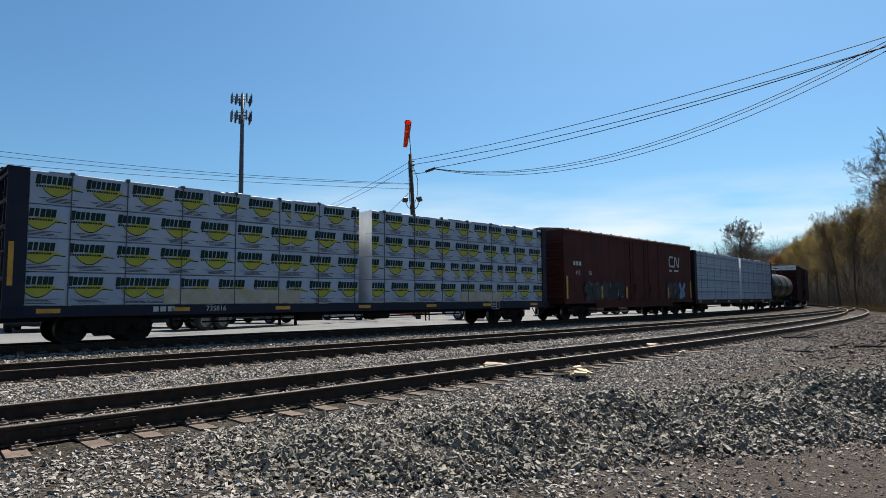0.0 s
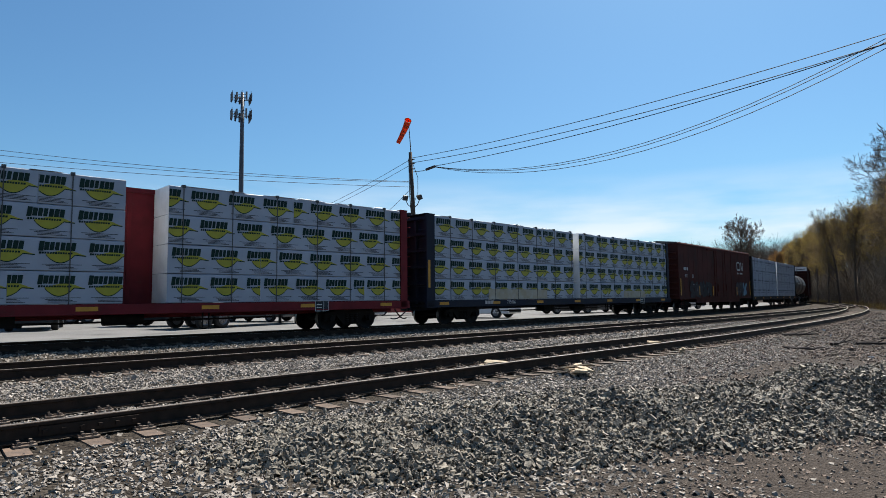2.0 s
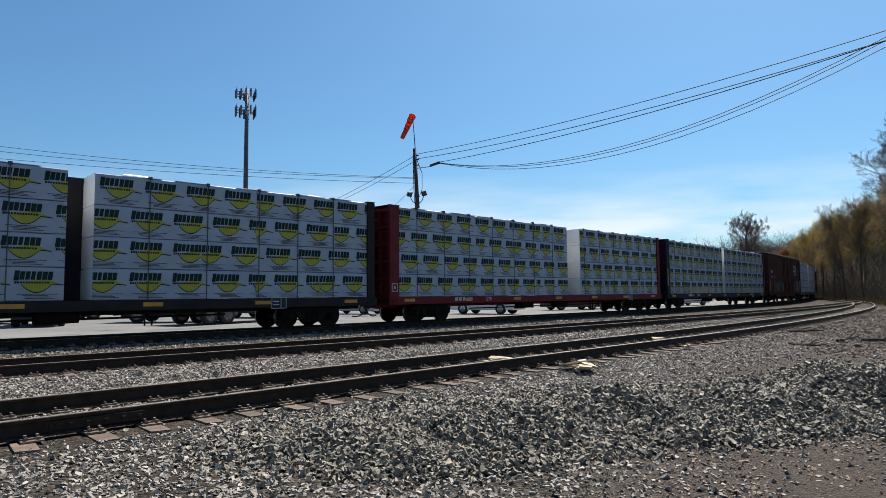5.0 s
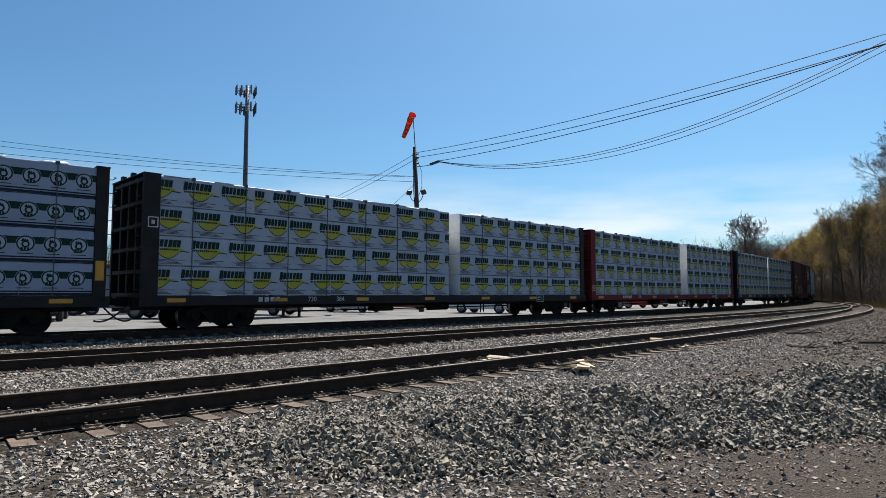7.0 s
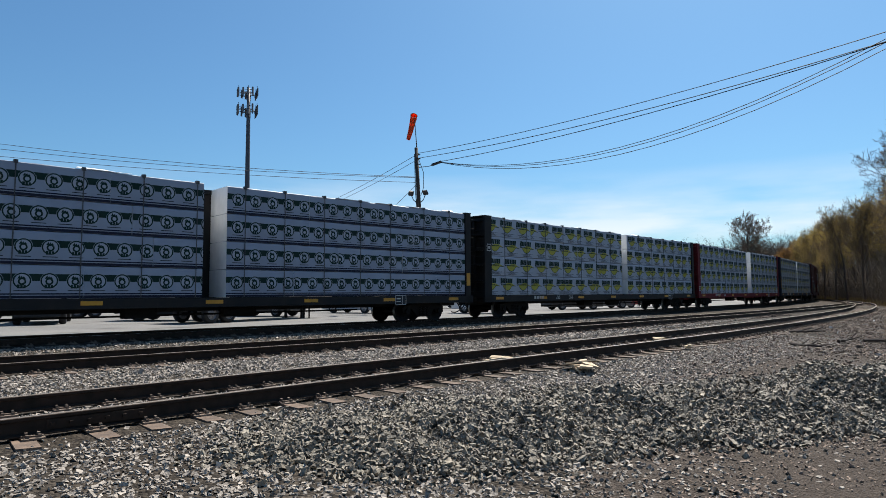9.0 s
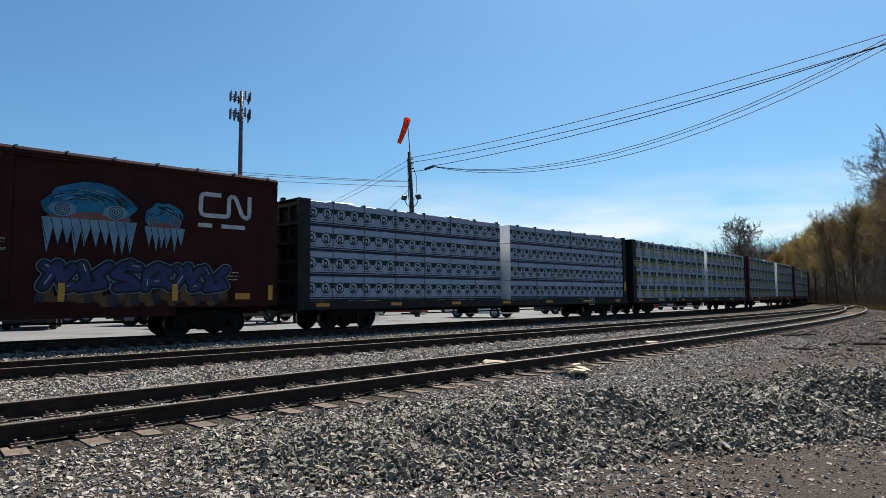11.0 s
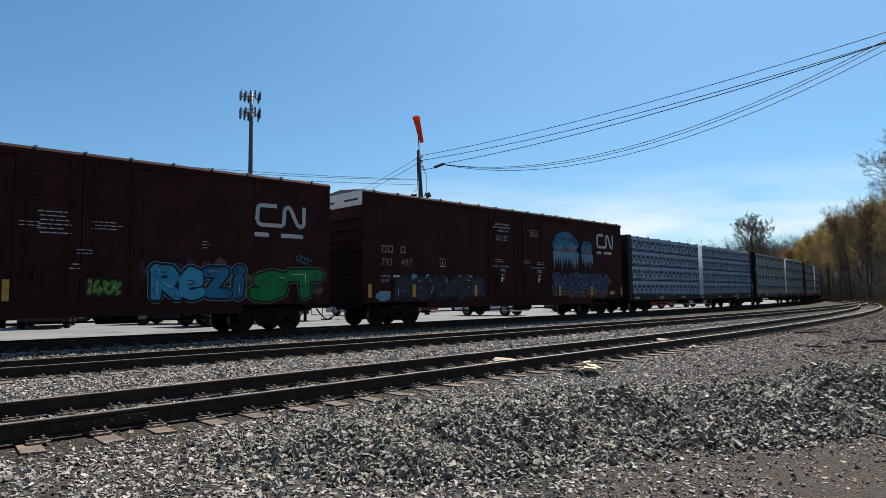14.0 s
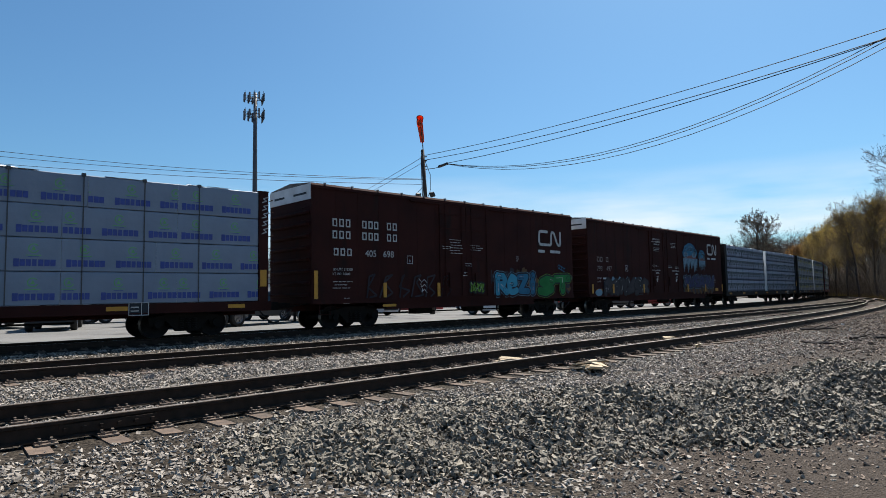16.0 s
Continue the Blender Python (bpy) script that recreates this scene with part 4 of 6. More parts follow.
def write(root, text, x, z, size, y, material=None):
    o = part("lettering", lettering(text, size, material or M_LETTER), root, "white stencilled lettering")
    o.matrix_basis = pose(x, y - 0.001, z)


def emblem(root, x, z, w, h, y):
    """A pale continuous ribbon mark, two bent strokes."""
    b = Build()
    t = h * 0.17
    ribbon = [(x + w * .42, z + h * .92), (x + w * .14, z + h * .92)] + arc(x + w * .14, z + h * .76, h * .16, 90, 180, 4) + [(x + w * .065, z + h * .24)] + arc(x + w * .14, z + h * .24, h * .16, 180, 270, 4)
    ribbon += [(x + w * .50, z + h * .08)] + arc(x + w * .50, z + h * .22, h * .14, 270, 360, 4) + [(x + w * .56, z + h * .76)] + arc(x + w * .63, z + h * .76, h * .16, 180, 40, 5)
    ribbon += [(x + w * .80, z + h * .20)] + arc(x + w * .88, z + h * .22, h * .14, 220, 360, 5) + [(x + w * .94, z + h * .98)]
    stroke(b, ribbon, t, y, M_LETTER)
    part("emblem", b, root, "pale grey bent ribbon emblem")


def small_print(root, x, z, lines, y, h=0.05, w=0.9, seed=0):
    r = random.Random(seed)
    out = []
    for k in range(lines):
        u = x + r.uniform(0, 0.1)
        end = x + w * r.uniform(0.7, 1.0)
        while u < end:
            ln = r.uniform(0.08, 0.24)
            out.append((u, min(u + ln, end), z - k * h * 1.9, z - k * h * 1.9 + h * .7))
            u += ln + 0.04
    b = Build()
    for x0, x1, z0, z1 in out:
        b.box(x0, x1, y - 0.003, y, z0, z0 + (z1 - z0) * .6, M_LETTER)
    part("small_print", b, root, "small unreadable white print", kind="stuff")


G_BLUE = mat("spray_blue", (0.022, 0.15, 0.25), 0.5, 0, (0.012, 0.09, 0.17), 1.5)
G_GREEN = mat("spray_green", (0.012, 0.19, 0.045), 0.5, 0, (0.008, 0.13, 0.03), 1.5)
G_SKY = mat("spray_sky", (0.05, 0.30, 0.42), 0.5, 0, (0.03, 0.21, 0.32), 1.5)
G_LIME = mat("spray_lime", (0.12, 0.25, 0.03), 0.5)
G_PALE = mat("spray_pale_blue", (0.16, 0.27, 0.33), 0.5, 0, (0.10, 0.19, 0.26), 2)
G_VIOLET = mat("spray_violet", (0.04, 0.046, 0.115), 0.5, 0, (0.026, 0.032, 0.09), 2)
G_SILVER = mat("spray_silver", (0.04, 0.034, 0.04), 0.5, 0, (0.022, 0.019, 0.024), 1.2)
G_BLACK = mat("spray_black", (0.018, 0.018, 0.022), 0.5)
G_OCHRE = mat("spray_ochre", (0.13, 0.07, 0.028), 0.6, 0, (0.06, 0.035, 0.02), 2)
G_ROSE = mat("spray_rose", (0.2, 0.09, 0.08), 0.6)


GLYPHS = {
    "1": [[(.05, .05), (.12, .7), (.5, .98), (.9, .8), (.55, .55), (.95, .1)], [(.3, .3), (.7, .28)]],
    "2": [[(.1, .95), (.3, .4), (.12, .05), (.85, .2), (.6, .6), (.95, .95)]],
    "3": [[(.9, .9), (.4, .98), (.1, .6), (.6, .45), (.9, .1), (.2, .04)], [(.5, .98), (.62, 1.06)]],
    "4": [[(.08, .1), (.5, .95), (.62, .3), (.95, .85)], [(.1, .9), (.3, .7)], [(.7, .02), (.95, .12)]],
    "5": [[(.5, .9), (.12, .7), (.2, .2), (.7, .05), (.92, .5), (.6, .92)], [(.5, .5), (.55, .2)]],
    "r": [[(.1, 0), (.16, 1)], [(.1, .95), (.7, .95), (.86, .74), (.7, .5), (.2, .46)], [(.38, .46), (.95, .02)]],
    "e": [[(.15, .5), (.78, .56), (.74, .84), (.42, .96), (.13, .62), (.2, .16), (.5, .03), (.9, .16)]],
    "z": [[(.08, .9), (.86, .92), (.14, .1), (.95, .06)]],
    "i": [[(.5, .02), (.48, .58)], [(.47, .93), (.53, .95)]],
    "s": [[(.88, .84), (.5, .97), (.15, .76), (.5, .5), (.86, .28), (.5, .03), (.08, .14)]],
    "t": [[(.06, .9), (.96, .94)], [(.5, .92), (.46, .04)]],
}


for m in (G_BLUE, G_GREEN, G_SKY, G_LIME, G_PALE, G_VIOLET, G_SILVER, G_BLACK, G_OCHRE, G_ROSE, M_GREEN, M_NAVY, M_INK):
    dull(m, 0.15)


def spray_letters(root, word, x0, x1, z0, z1, y, fills, seed, label, edge=None, rim=None, fat=0.24):
    """Fat rounded sprayed letter forms with dark edges and a thin highlight."""
    r = random.Random(seed)
    letters = [Build() for _ in word]
    edge = edge or G_BLACK
    w, h = (x1 - x0) / len(word), z1 - z0
    yy = [y]

    def fat_stroke(b, pts, wide, material):
        for p, q in zip(pts, pts[1:]):
            yy[0] -= 0.00012
            stroke(b, [p, q], wide, yy[0], material, 0.001)
        for px, pz in pts:
            yy[0] -= 0.00012
            b.plate([(px + wide / 2 * math.cos(math.pi * k / 5), pz + wide / 2 * math.sin(math.pi * k / 5)) for k in range(10)], yy[0], 0.001, material)

    forms = []
    for k, ch in enumerate(word):
        fill = fills[min(len(fills) - 1, int(k / len(word) * len(fills)))]
        tilt, dz = r.uniform(-.08, .1), r.uniform(-.04, .05) * h
        for line in GLYPHS[ch]:
            pts = [(x0 + w * (k + .04 + u * .92 + tilt * (v - .5)), z0 + fat * h / 2 + dz + v * h * (1 - fat)) for u, v in line]
            forms.append((pts, fill, letters[k]))
    if rim:
        for pts, fill, b in forms:
            fat_stroke(b, pts, fat * h + 0.19, rim)
    for pts, fill, b in forms:
        fat_stroke(b, pts, fat * h + 0.145, edge)
    for pts, fill, b in forms:
        fat_stroke(b, pts, fat * h, fill)
    for pts, fill, b in forms:
        (ax, az), (bx, bz) = pts[0], pts[1]
        stroke(b, [(ax + .03, az + .04), ((ax + bx) / 2 + .03, (az + bz) / 2 + .04)], .022, yy[0] - .001, M_LETTER, 0.001)
        for q in range(2):
            u = r.random()
            cx, cz = ax + (bx - ax) * u, az + (bz - az) * u
            stroke(b, arc(cx, cz, fat * h * .28, r.uniform(0, 180), r.uniform(200, 400), 6), .02, yy[0] - .002, edge, 0.001)
    for b in letters:
        part("graffiti_letter", b, root, label)


def spray_mass(root, cx, cz, rx, rz, y, seed, label):
    """A blue clump with pale spikes hanging under it and ring marks."""
    r = random.Random(seed)
    b = Build()
    b.plate(blob(r, cx, cz + rz * .35, rx, rz * .62, 18, .12), y, 0.002, G_BLUE)
    b.plate(blob(r, cx, cz - rz * .05, rx * .9, rz * .2, 14, .15), y - .003, 0.002, G_ROSE)
    n = max(6, int(rx * 9))
    for k in range(n):
        u = -1 + 2 * (k + .5) / n
        x, w = cx + u * rx, rx / n * 1.5
        b.plate([(x - w, cz - rz * .05), (x + w, cz - rz * .05), (x + r.uniform(-.05, .05), cz - rz * r.uniform(.65, 1.05))], y - .005 - .001 * (k % 2), 0.002, G_PALE)
        stroke(b, [(x - w, cz - rz * .05), (x, cz - rz * .8)], .018, y - .008, G_BLACK)
    for k in range(46):
        a = r.uniform(-10, 170)
        rr = r.uniform(.35, .95)
        stroke(b, [(cx + rx * rr * math.cos(radians(a)), cz + rz * .3 + rz * .5 * rr * math.sin(radians(a))), (cx + rx * rr * math.cos(radians(a + 30)), cz + rz * .36 + rz * .5 * rr * math.sin(radians(a + 30)))], .022, y - .004, G_BLACK if k % 4 else G_PALE)
    for sx in (-.62, .55):
        b.plate(blob(r, cx + sx * rx, cz + rz * .2, rx * .3, rz * .2, 14, .1), y - .006, 0.002, G_PALE)
        for q in (.17, .11, .05):
            stroke(b, arc(cx + sx * rx, cz + rz * .2, rz * q, 0, 360, 12), .02, y - .009, G_BLACK)
    part("graffiti", b, root, label)


centerbeam("dark blue centerbeam flatcar carrying white-wrapped lumber with green-yellow prints", -4.07, M_NAVYCAR, "leaf", 3,
           [("735816", -6.3, 0.87, 0.22)], [(-7.9, .15), (-7.7, .17), (-7.48, .2)], [(-7.6, -2.9, 1.55), (5.2, 8.0, 1.5)], (-0.36, 0.27), [(-11.56, -11.44, 1.6, 2.75)])
red_car = centerbeam("red centerbeam flatcar carrying white-wrapped lumber with green-yellow prints", -28.27, M_REDCAR, "leaf", 5,
           [("627", -7.2, 0.85, 0.25), ("578", -5.9, 0.85, 0.25)], [(-7.95, .16), (-7.73, .2), (-7.46, .16)], gap=(0.83, 2.05))
black_car = centerbeam("black centerbeam flatcar carrying white-wrapped lumber with green-yellow prints", -52.15, M_BLACKCAR, "leaf", 8,
           [("730", -6.0, 0.86, 0.24), ("384", -4.8, 0.86, 0.24)], [(-7.9, .15), (-7.68, .16), (-7.46, .15), (-7.25, .14)], gap=(1.08, 1.75))
centerbeam("black centerbeam flatcar carrying white-wrapped lumber with green bands", -76.2, M_BLACKCAR, "round", 13, gap=(-0.49, 0.27), plates=[(11.2, 11.42, 1.5, 2.05)])
tree_car = centerbeam("brown centerbeam flatcar stacked with white-wrapped lumber with blue prints", -137.9, M_BOXRED, "tree", 21, plates=[(11.2, 11.42, 1.55, 2.1)])
centerbeam("dark centerbeam flatcar stacked with white-wrapped lumber with fine dark prints", 38.4, M_BLACKCAR, "fine", 34)

b = Build()
for k in range(5):
    z = 3.3 + k * 0.26
    stroke(b, [(11.25, z), (11.42, z + .06), (11.3, z + .14), (11.5, z + .2)], .03, -1.452, M_LETTER)
part("graffiti", b, tree_car, "white scrawl up the bulkhead edge")

for flat, x, z in ((red_car, -11.55, 1.28), (black_car, -11.5, 3.1)):
    sign(flat, frames([(x, z)], .3, .32, .03) + [(x + .1, x + .2, z + .1, z + .22)], -1.452, "small framed plate mark")

# long brown box car
Y = -1.52
car = boxcar("long dark brown boxcar with blue and grey graffiti", -98.16, 18.92, 5.27, M_BOXRED, 1.48, True, (-2.3, 1.9))
write(car, "793", -8.62, 2.36, 0.40, Y, M_DULL), write(car, "497", -7.6, 2.36, 0.40, Y, M_DULL)
sign(car, frames(((-8.58, 2.86), (-8.26, 2.86), (-7.62, 2.86)), .25, .28), Y, "dull hollow blocks of an owner's mark", material=M_DULL)
sign(car, [(-8.0, -7.65, 1.90, 1.99), (-7.55, -7.3, 1.90, 1.99), (-7.9, -7.3, 1.72, 1.81)], Y, "white bars of worn figures")
emblem(car, 6.7, 3.74, 1.85, 0.8, Y)
sign(car, [(6.75, 7.2, 3.42, 3.55), (7.5, 8.3, 3.42, 3.55)], Y, "white bars of an address line")
write(car, "CLOSE AND LOCK", -1.95, 4.42, 0.12, Y - 0.05), write(car, "BOTH DOORS BEFORE", -2.1, 4.26, 0.12, Y - 0.05), write(car, "MOVING CAR", -1.75, 4.10, 0.12, Y - 0.05)
small_print(car, -1.9, 3.9, 3, Y - 0.05, 0.05, 0.9, 2), small_print(car, 0.6, 4.3, 4, Y - 0.05, 0.05, 0.9, 3)
small_print(car, -2.1, 2.8, 2, Y - 0.05, 0.05, 0.9, 4), small_print(car, 0.1, 2.8, 2, Y - 0.05, 0.05, 0.6, 5), small_print(car, 1.1, 2.75, 2, Y - 0.05, 0.05, 0.7, 6)
write(car, "CLOSE THIS DOOR FIRST", -2.1, 2.46, 0.10, Y - 0.05), write(car, "OPEN THIS DOOR FIRST", 0.72, 2.46, 0.10, Y - 0.05)
for x in (-1.55, 1.25):
    write(car, "ASD", x, 2.06, 0.15, Y - 0.05)
    sign(car, [(x, x + .3, 2.34, 2.37), (x - .05, x + .36, 2.27, 2.30), (x, x + .12, 1.78, 2.0), (x + .15, x + .2, 1.9, 2.0)], Y - 0.05, "small white stencil bars")
write(car, "LD LMT", -8.6, 1.90, 0.13, Y), write(car, "LT WT", -8.6, 1.72, 0.13, Y)
small_print(car, 7.7, 2.0, 3, Y, 0.06, 0.5, 9)
sign(car, [(-5.45, -5.13, 2.38, 2.40), (-5.45, -5.13, 2.70, 2.72), (-5.45, -5.43, 2.38, 2.72), (-5.15, -5.13, 2.38, 2.72), (-5.31, -5.27, 2.45, 2.62)], Y, "small framed plate mark")
for x in (-9.2, -6.97, -3.3, 3.08, 6.08, 9.2):
    yellow_bar(car, x, 1.12, 1.62, Y - 0.05)
b = Build()
b.box(-8.7, -8.15, Y - 0.012, Y - 0.002, 1.18, 1.36, M_CARYELLOW)
part("placard", b, car, "small yellow placard")
b = Build()
b.box(8.0, 8.5, Y - 0.012, Y - 0.002, 1.15, 1.35, M_CARYELLOW)
part("placard", b, car, "small yellow placard")
b = Build()
for k, x in enumerate((-6.9, -6.15, -5.2, -4.3, -3.6)):
    b.plate(blob(random.Random(k), x, 1.93, .16, .13, 9, .2), Y - 0.008, .002, G_PALE)
part("graffiti", b, car, "pale blue sprayed tips above the letters")
spray_letters(car, "154231", -7.9, -2.7, 1.0, 2.0, Y - 0.014, [G_SILVER], 4, "grey sprayed graffiti along the lower side", fat=0.27)
r = random.Random(5)
b = Build()
b.plate(blob(r, -8.5, 1.15, .35, .2, 10, .2), Y - 0.012, .002, G_PALE)
part("graffiti", b, car, "pale blue sprayed patch")
b = Build()
b.plate(blob(r, -3.3, 1.6, .5, .25, 10, .2), Y - 0.012, .002, G_PALE)
part("graffiti", b, car, "pale blue sprayed patch")
spray_letters(car, "423142", 2.55, 7.75, 1.36, 2.24, Y - 0.022, [G_VIOLET], 11, "violet sprayed graffiti with a pale rim", rim=G_PALE)
b = Build()
for k in range(26):
    b.plate(blob(random.Random(k + 50), 2.6 + k * .2, 1.2 + .12 * math.sin(k * 2.1), .15, .22, 9, .3), Y - 0.006 - .0004 * k, .001, G_OCHRE if k % 3 else G_SILVER)
part("graffiti", b, car, "ochre sprayed patches")
spray_mass(car, 3.75, 3.45, 1.15, 1.0, Y - 0.012, 6, "large blue sprayed shape with pale spikes")
spray_mass(car, 5.75, 3.35, 0.55, 0.75, Y - 0.012, 7, "small blue sprayed shape with pale spikes")

# shorter brown box car with lettering
car = boxcar("dark brown boxcar with pale lettering and blue-green graffiti", -116.93, 15.70, 5.27, M_BOXRED, 1.48, True, (-1.7, 1.45))
for row, z in enumerate((3.72, 3.28)):
    sign(car, frames([(-7.0 + u, z) for u in (0.0, .29, .58, 1.32, 1.61, 1.88, 2.5, 2.79)], .2, .29), Y, "white hollow blocks of an owner's name")
sign(car, frames([(-6.95 + u, 2.66) for u in (0, .29, .58)], .2, .27), Y, "white hollow blocks of an owner's mark")
write(car, "405", -5.55, 2.66, 0.36, Y), write(car, "698", -4.7, 2.66, 0.36, Y)
write(car, "LD LMT 211300", -7.0, 2.12, 0.13, Y), write(car, "LT WT 74700", -7.0, 1.95, 0.13, Y)
small_print(car, -7.0, 1.7, 3, Y, 0.06, 0.9, 1), small_print(car, -6.6, 1.1, 3, Y, 0.05, 0.35, 2), small_print(car, -1.2, 3.5, 6, Y - 0.05, 0.06, 0.9, 3)
small_print(car, 0.1, 3.3, 3, Y - 0.05, 0.05, 0.9, 4), small_print(car, -0.3, 2.5, 2, Y - 0.05, 0.05, 0.5, 5), small_print(car, -0.4, 2.1, 2, Y - 0.05, 0.06, 0.3, 6)
small_print(car, 3.2, 2.9, 3, Y, 0.05, 0.3, 7), small_print(car, -1.6, 3.2, 2, Y - 0.05, 0.05, 0.5, 8)
sign(car, [(-3.5, -3.2, 2.44, 2.46), (-3.5, -3.2, 2.74, 2.76), (-3.5, -3.48, 2.44, 2.76), (-3.22, -3.2, 2.44, 2.76), (-3.37, -3.33, 2.5, 2.6)], Y, "small framed plate mark")
emblem(car, 4.9, 3.52, 2.0, 0.78, Y)
sign(car, [(4.95, 5.45, 3.18, 3.32), (5.9, 6.75, 3.18, 3.32)], Y, "white bars of an address line")
yellow_bar(car, -7.7, 1.1, 2.1, Y)
for x in (-4.64, -1.81):
    yellow_bar(car, x, 1.12, 1.68, Y - 0.02)
b = Build()
b.box(-4.75, -4.1, Y - 0.03, Y - 0.02, 0.76, 0.86, M_CARYELLOW)
part("reflector", b, car, "yellow safety stripe")
r = random.Random(9)
b = Build()
for k in range(60):
    x = 1.3 + 6.3 * r.random()
    b.plate(blob(r, x, 1.25 + (0.95 + .18 * math.sin(x * 2.3)) * r.random(), .16, .14, 9, .25), Y - 0.003 - .00008 * k, .001, G_OCHRE if r.random() < .35 else G_SILVER)
part("graffiti", b, car, "soft grey and ochre sprayed haze")
spray_letters(car, "rez", 1.75, 4.1, 1.06, 2.15, Y - 0.012, [G_SKY, G_SKY, G_BLUE], 21, "blue sprayed graffiti with dark edges", rim=G_PALE, fat=0.27)
spray_letters(car, "i", 4.1, 4.75, 1.06, 2.2, Y - 0.012, [G_BLUE], 24, "blue sprayed graffiti with dark edges", rim=G_PALE, fat=0.3)
spray_letters(car, "st", 4.85, 7.5, 1.04, 2.1, Y - 0.020, [G_GREEN], 22, "green sprayed graffiti with dark edges", rim=G_LIME, fat=0.36)
spray_letters(car, "214", 0.05, 0.9, 1.25, 1.7, Y - 0.055, [G_LIME], 23, "small lime green tag", fat=0.2)
b = Build()
for k in range(6):
    x, q = -5.6 + k * 0.78, random.Random(k)
    stroke(b, [(x + q.uniform(-.1, .15) + .55 * u, 1.1 + .9 * v) for u, v in ((0, 0), (.25, .9), (.9, 1.0), (.35, .45 + .2 * (k % 2)), (1.0, .1 + .1 * (k % 3)), (.4, .02))], .07, Y - 0.008, G_SILVER)
for k in range(3):
    stroke(b, [(-2.9 + .1 * k, 1.85 - .2 * k), (-2.75, 1.7 - .2 * k), (-2.6, 1.82 - .2 * k), (-2.45, 1.68 - .2 * k)], .025, Y - 0.008, M_LETTER)
for k in range(4):
    stroke(b, arc(6.6 + .14 * k, 2.5 - .05 * k, .1, 30, 300, 7), .03, Y - 0.008, G_BLUE)
part("graffiti", b, car, "thin faded grey and white sprayed scrawls")

# red-brown box car ahead
car = boxcar("faded red-brown boxcar with dark graffiti", 17.5, 17.0, 5.0, M_BOXRED2, 1.48, False, (-1.0, 3.2))
emblem(car, 4.6, 3.3, 1.8, 0.75, Y)
sign(car, [(4.7, 5.1, 3.0, 3.12), (5.5, 6.2, 3.0, 3.12)], Y, "white bars of an address line")
sign(car, [(-7.6, -7.4, 3.0, 3.22), (-7.3, -7.1, 3.0, 3.22), (-7.0, -6.8, 3.0, 3.22)], Y, "white bars of an owner's mark")
write(car, "412", -7.4, 2.5, 0.32, Y), write(car, "35", -6.0, 2.5, 0.32, Y)
for x in (-8.3, -4.6, -1.6, 4.4, 8.2):
    yellow_bar(car, x, 1.2, 1.9 if abs(x) < 8 else 2.4, Y - 0.02)
spray_letters(car, "35124", -6.5, -2.0, 1.05, 2.2, Y - 0.014, [G_SILVER, G_BLACK], 31, "dark grey sprayed graffiti")
spray_letters(car, "142", 4.2, 7.2, 1.05, 2.3, Y - 0.014, [G_SILVER, G_PALE], 32, "grey-blue sprayed graffiti")

# tank car
car = new_car("tank_car", "black tank car with a riveted dome", "freight car", 57.9, 4.6)
b = Build()
prof = [(0.0, -6.3), (0.6, -6.28), (1.05, -6.1), (1.32, -5.75), (1.42, -5.3), (1.42, -2.0), (1.435, -1.98), (1.435, -1.9), (1.42, -1.88), (1.42, 2.0), (1.435, 2.02), (1.435, 2.1), (1.42, 2.12), (1.42, 5.3), (1.32, 5.75), (1.05, 6.1), (0.6, 6.28), (0.0, 6.3)]
b.lathe(prof, M_TANK, 28, Matrix.Translation((0, 0, 2.45)) @ Matrix.Rotation(radians(-90), 4, "Z"))
part("tank", b, car, smooth=True)
b = Build()
b.tube([(0, 0, 3.8), (0, 0, 4.35), (0, 0, 4.42)], [0.5, 0.5, 0.4], M_TANK, 16)
for sy in (-1, 1):
    b.tube([(-1.6, sy * 0.75, 4.0), (-1.6, sy * 0.75, 4.7), (1.6, sy * 0.75, 4.7), (1.6, sy * 0.75, 4.0)], 0.02, M_TANK, 6)
part("dome", b, car, "valve dome with hand rails")
b = Build()
b.box(-6.6, 6.6, -0.4, 0.4, 0.75, 1.0, M_BLACKCAR)
for x in (-4.6, 4.6):
    b.box(x - 0.5, x + 0.5, -1.3, 1.3, 0.95, 1.35, M_BLACKCAR)
for sy in (-1, 1):
    b.box(-6.7, -4.2, sy * 1.45 - 0.03, sy * 1.45 + 0.03, 0.95, 1.05, M_BLACKCAR), b.box(4.2, 6.7, sy * 1.45 - 0.03, sy * 1.45 + 0.03, 0.95, 1.05, M_BLACKCAR)
part("underframe", b, car)
coupler(car, -6.6, -1), coupler(car, 6.6, 1)
sign(car, [(-4.6, -4.0, 2.5, 2.66), (-3.7, -2.9, 2.5, 2.66)], -1.43, "white bars of an owner's mark")
boxcar("dark boxcar with a white upper end panel", 74.8, 17.5, 5.2, M_BOXRED, 1.48, True, (-2, 2))


def pieces_at(s_mid, half):
    """The pose of a car whose trucks stand half metres from s_mid on the main track."""
    p, q = along(s_mid - half, T1), along(s_mid + half, T1)
    return (p + q) / 2, math.degrees(math.atan2(q[1] - p[1], q[0] - p[0]))


def motions():
    rows_t = [k * 0.5 for k in range(33)]
    for root, center, half in CARS:
        rows = []
        for t in rows_t:
            (x, y), rz = pieces_at(center + run(t), half)
            rows.append((t, pose(float(x), float(y), 0.0, 0, 0, rz)))
        walk(root, rows)
    fast = [k * 2 / 30 for k in range(241)]
    for w, dx in WHEELS:
        walk(w, [(t, pose(dx, 0, 0.43, 0, math.degrees(run(t) / 0.43), 0)) for t in fast])
    sock_motion()

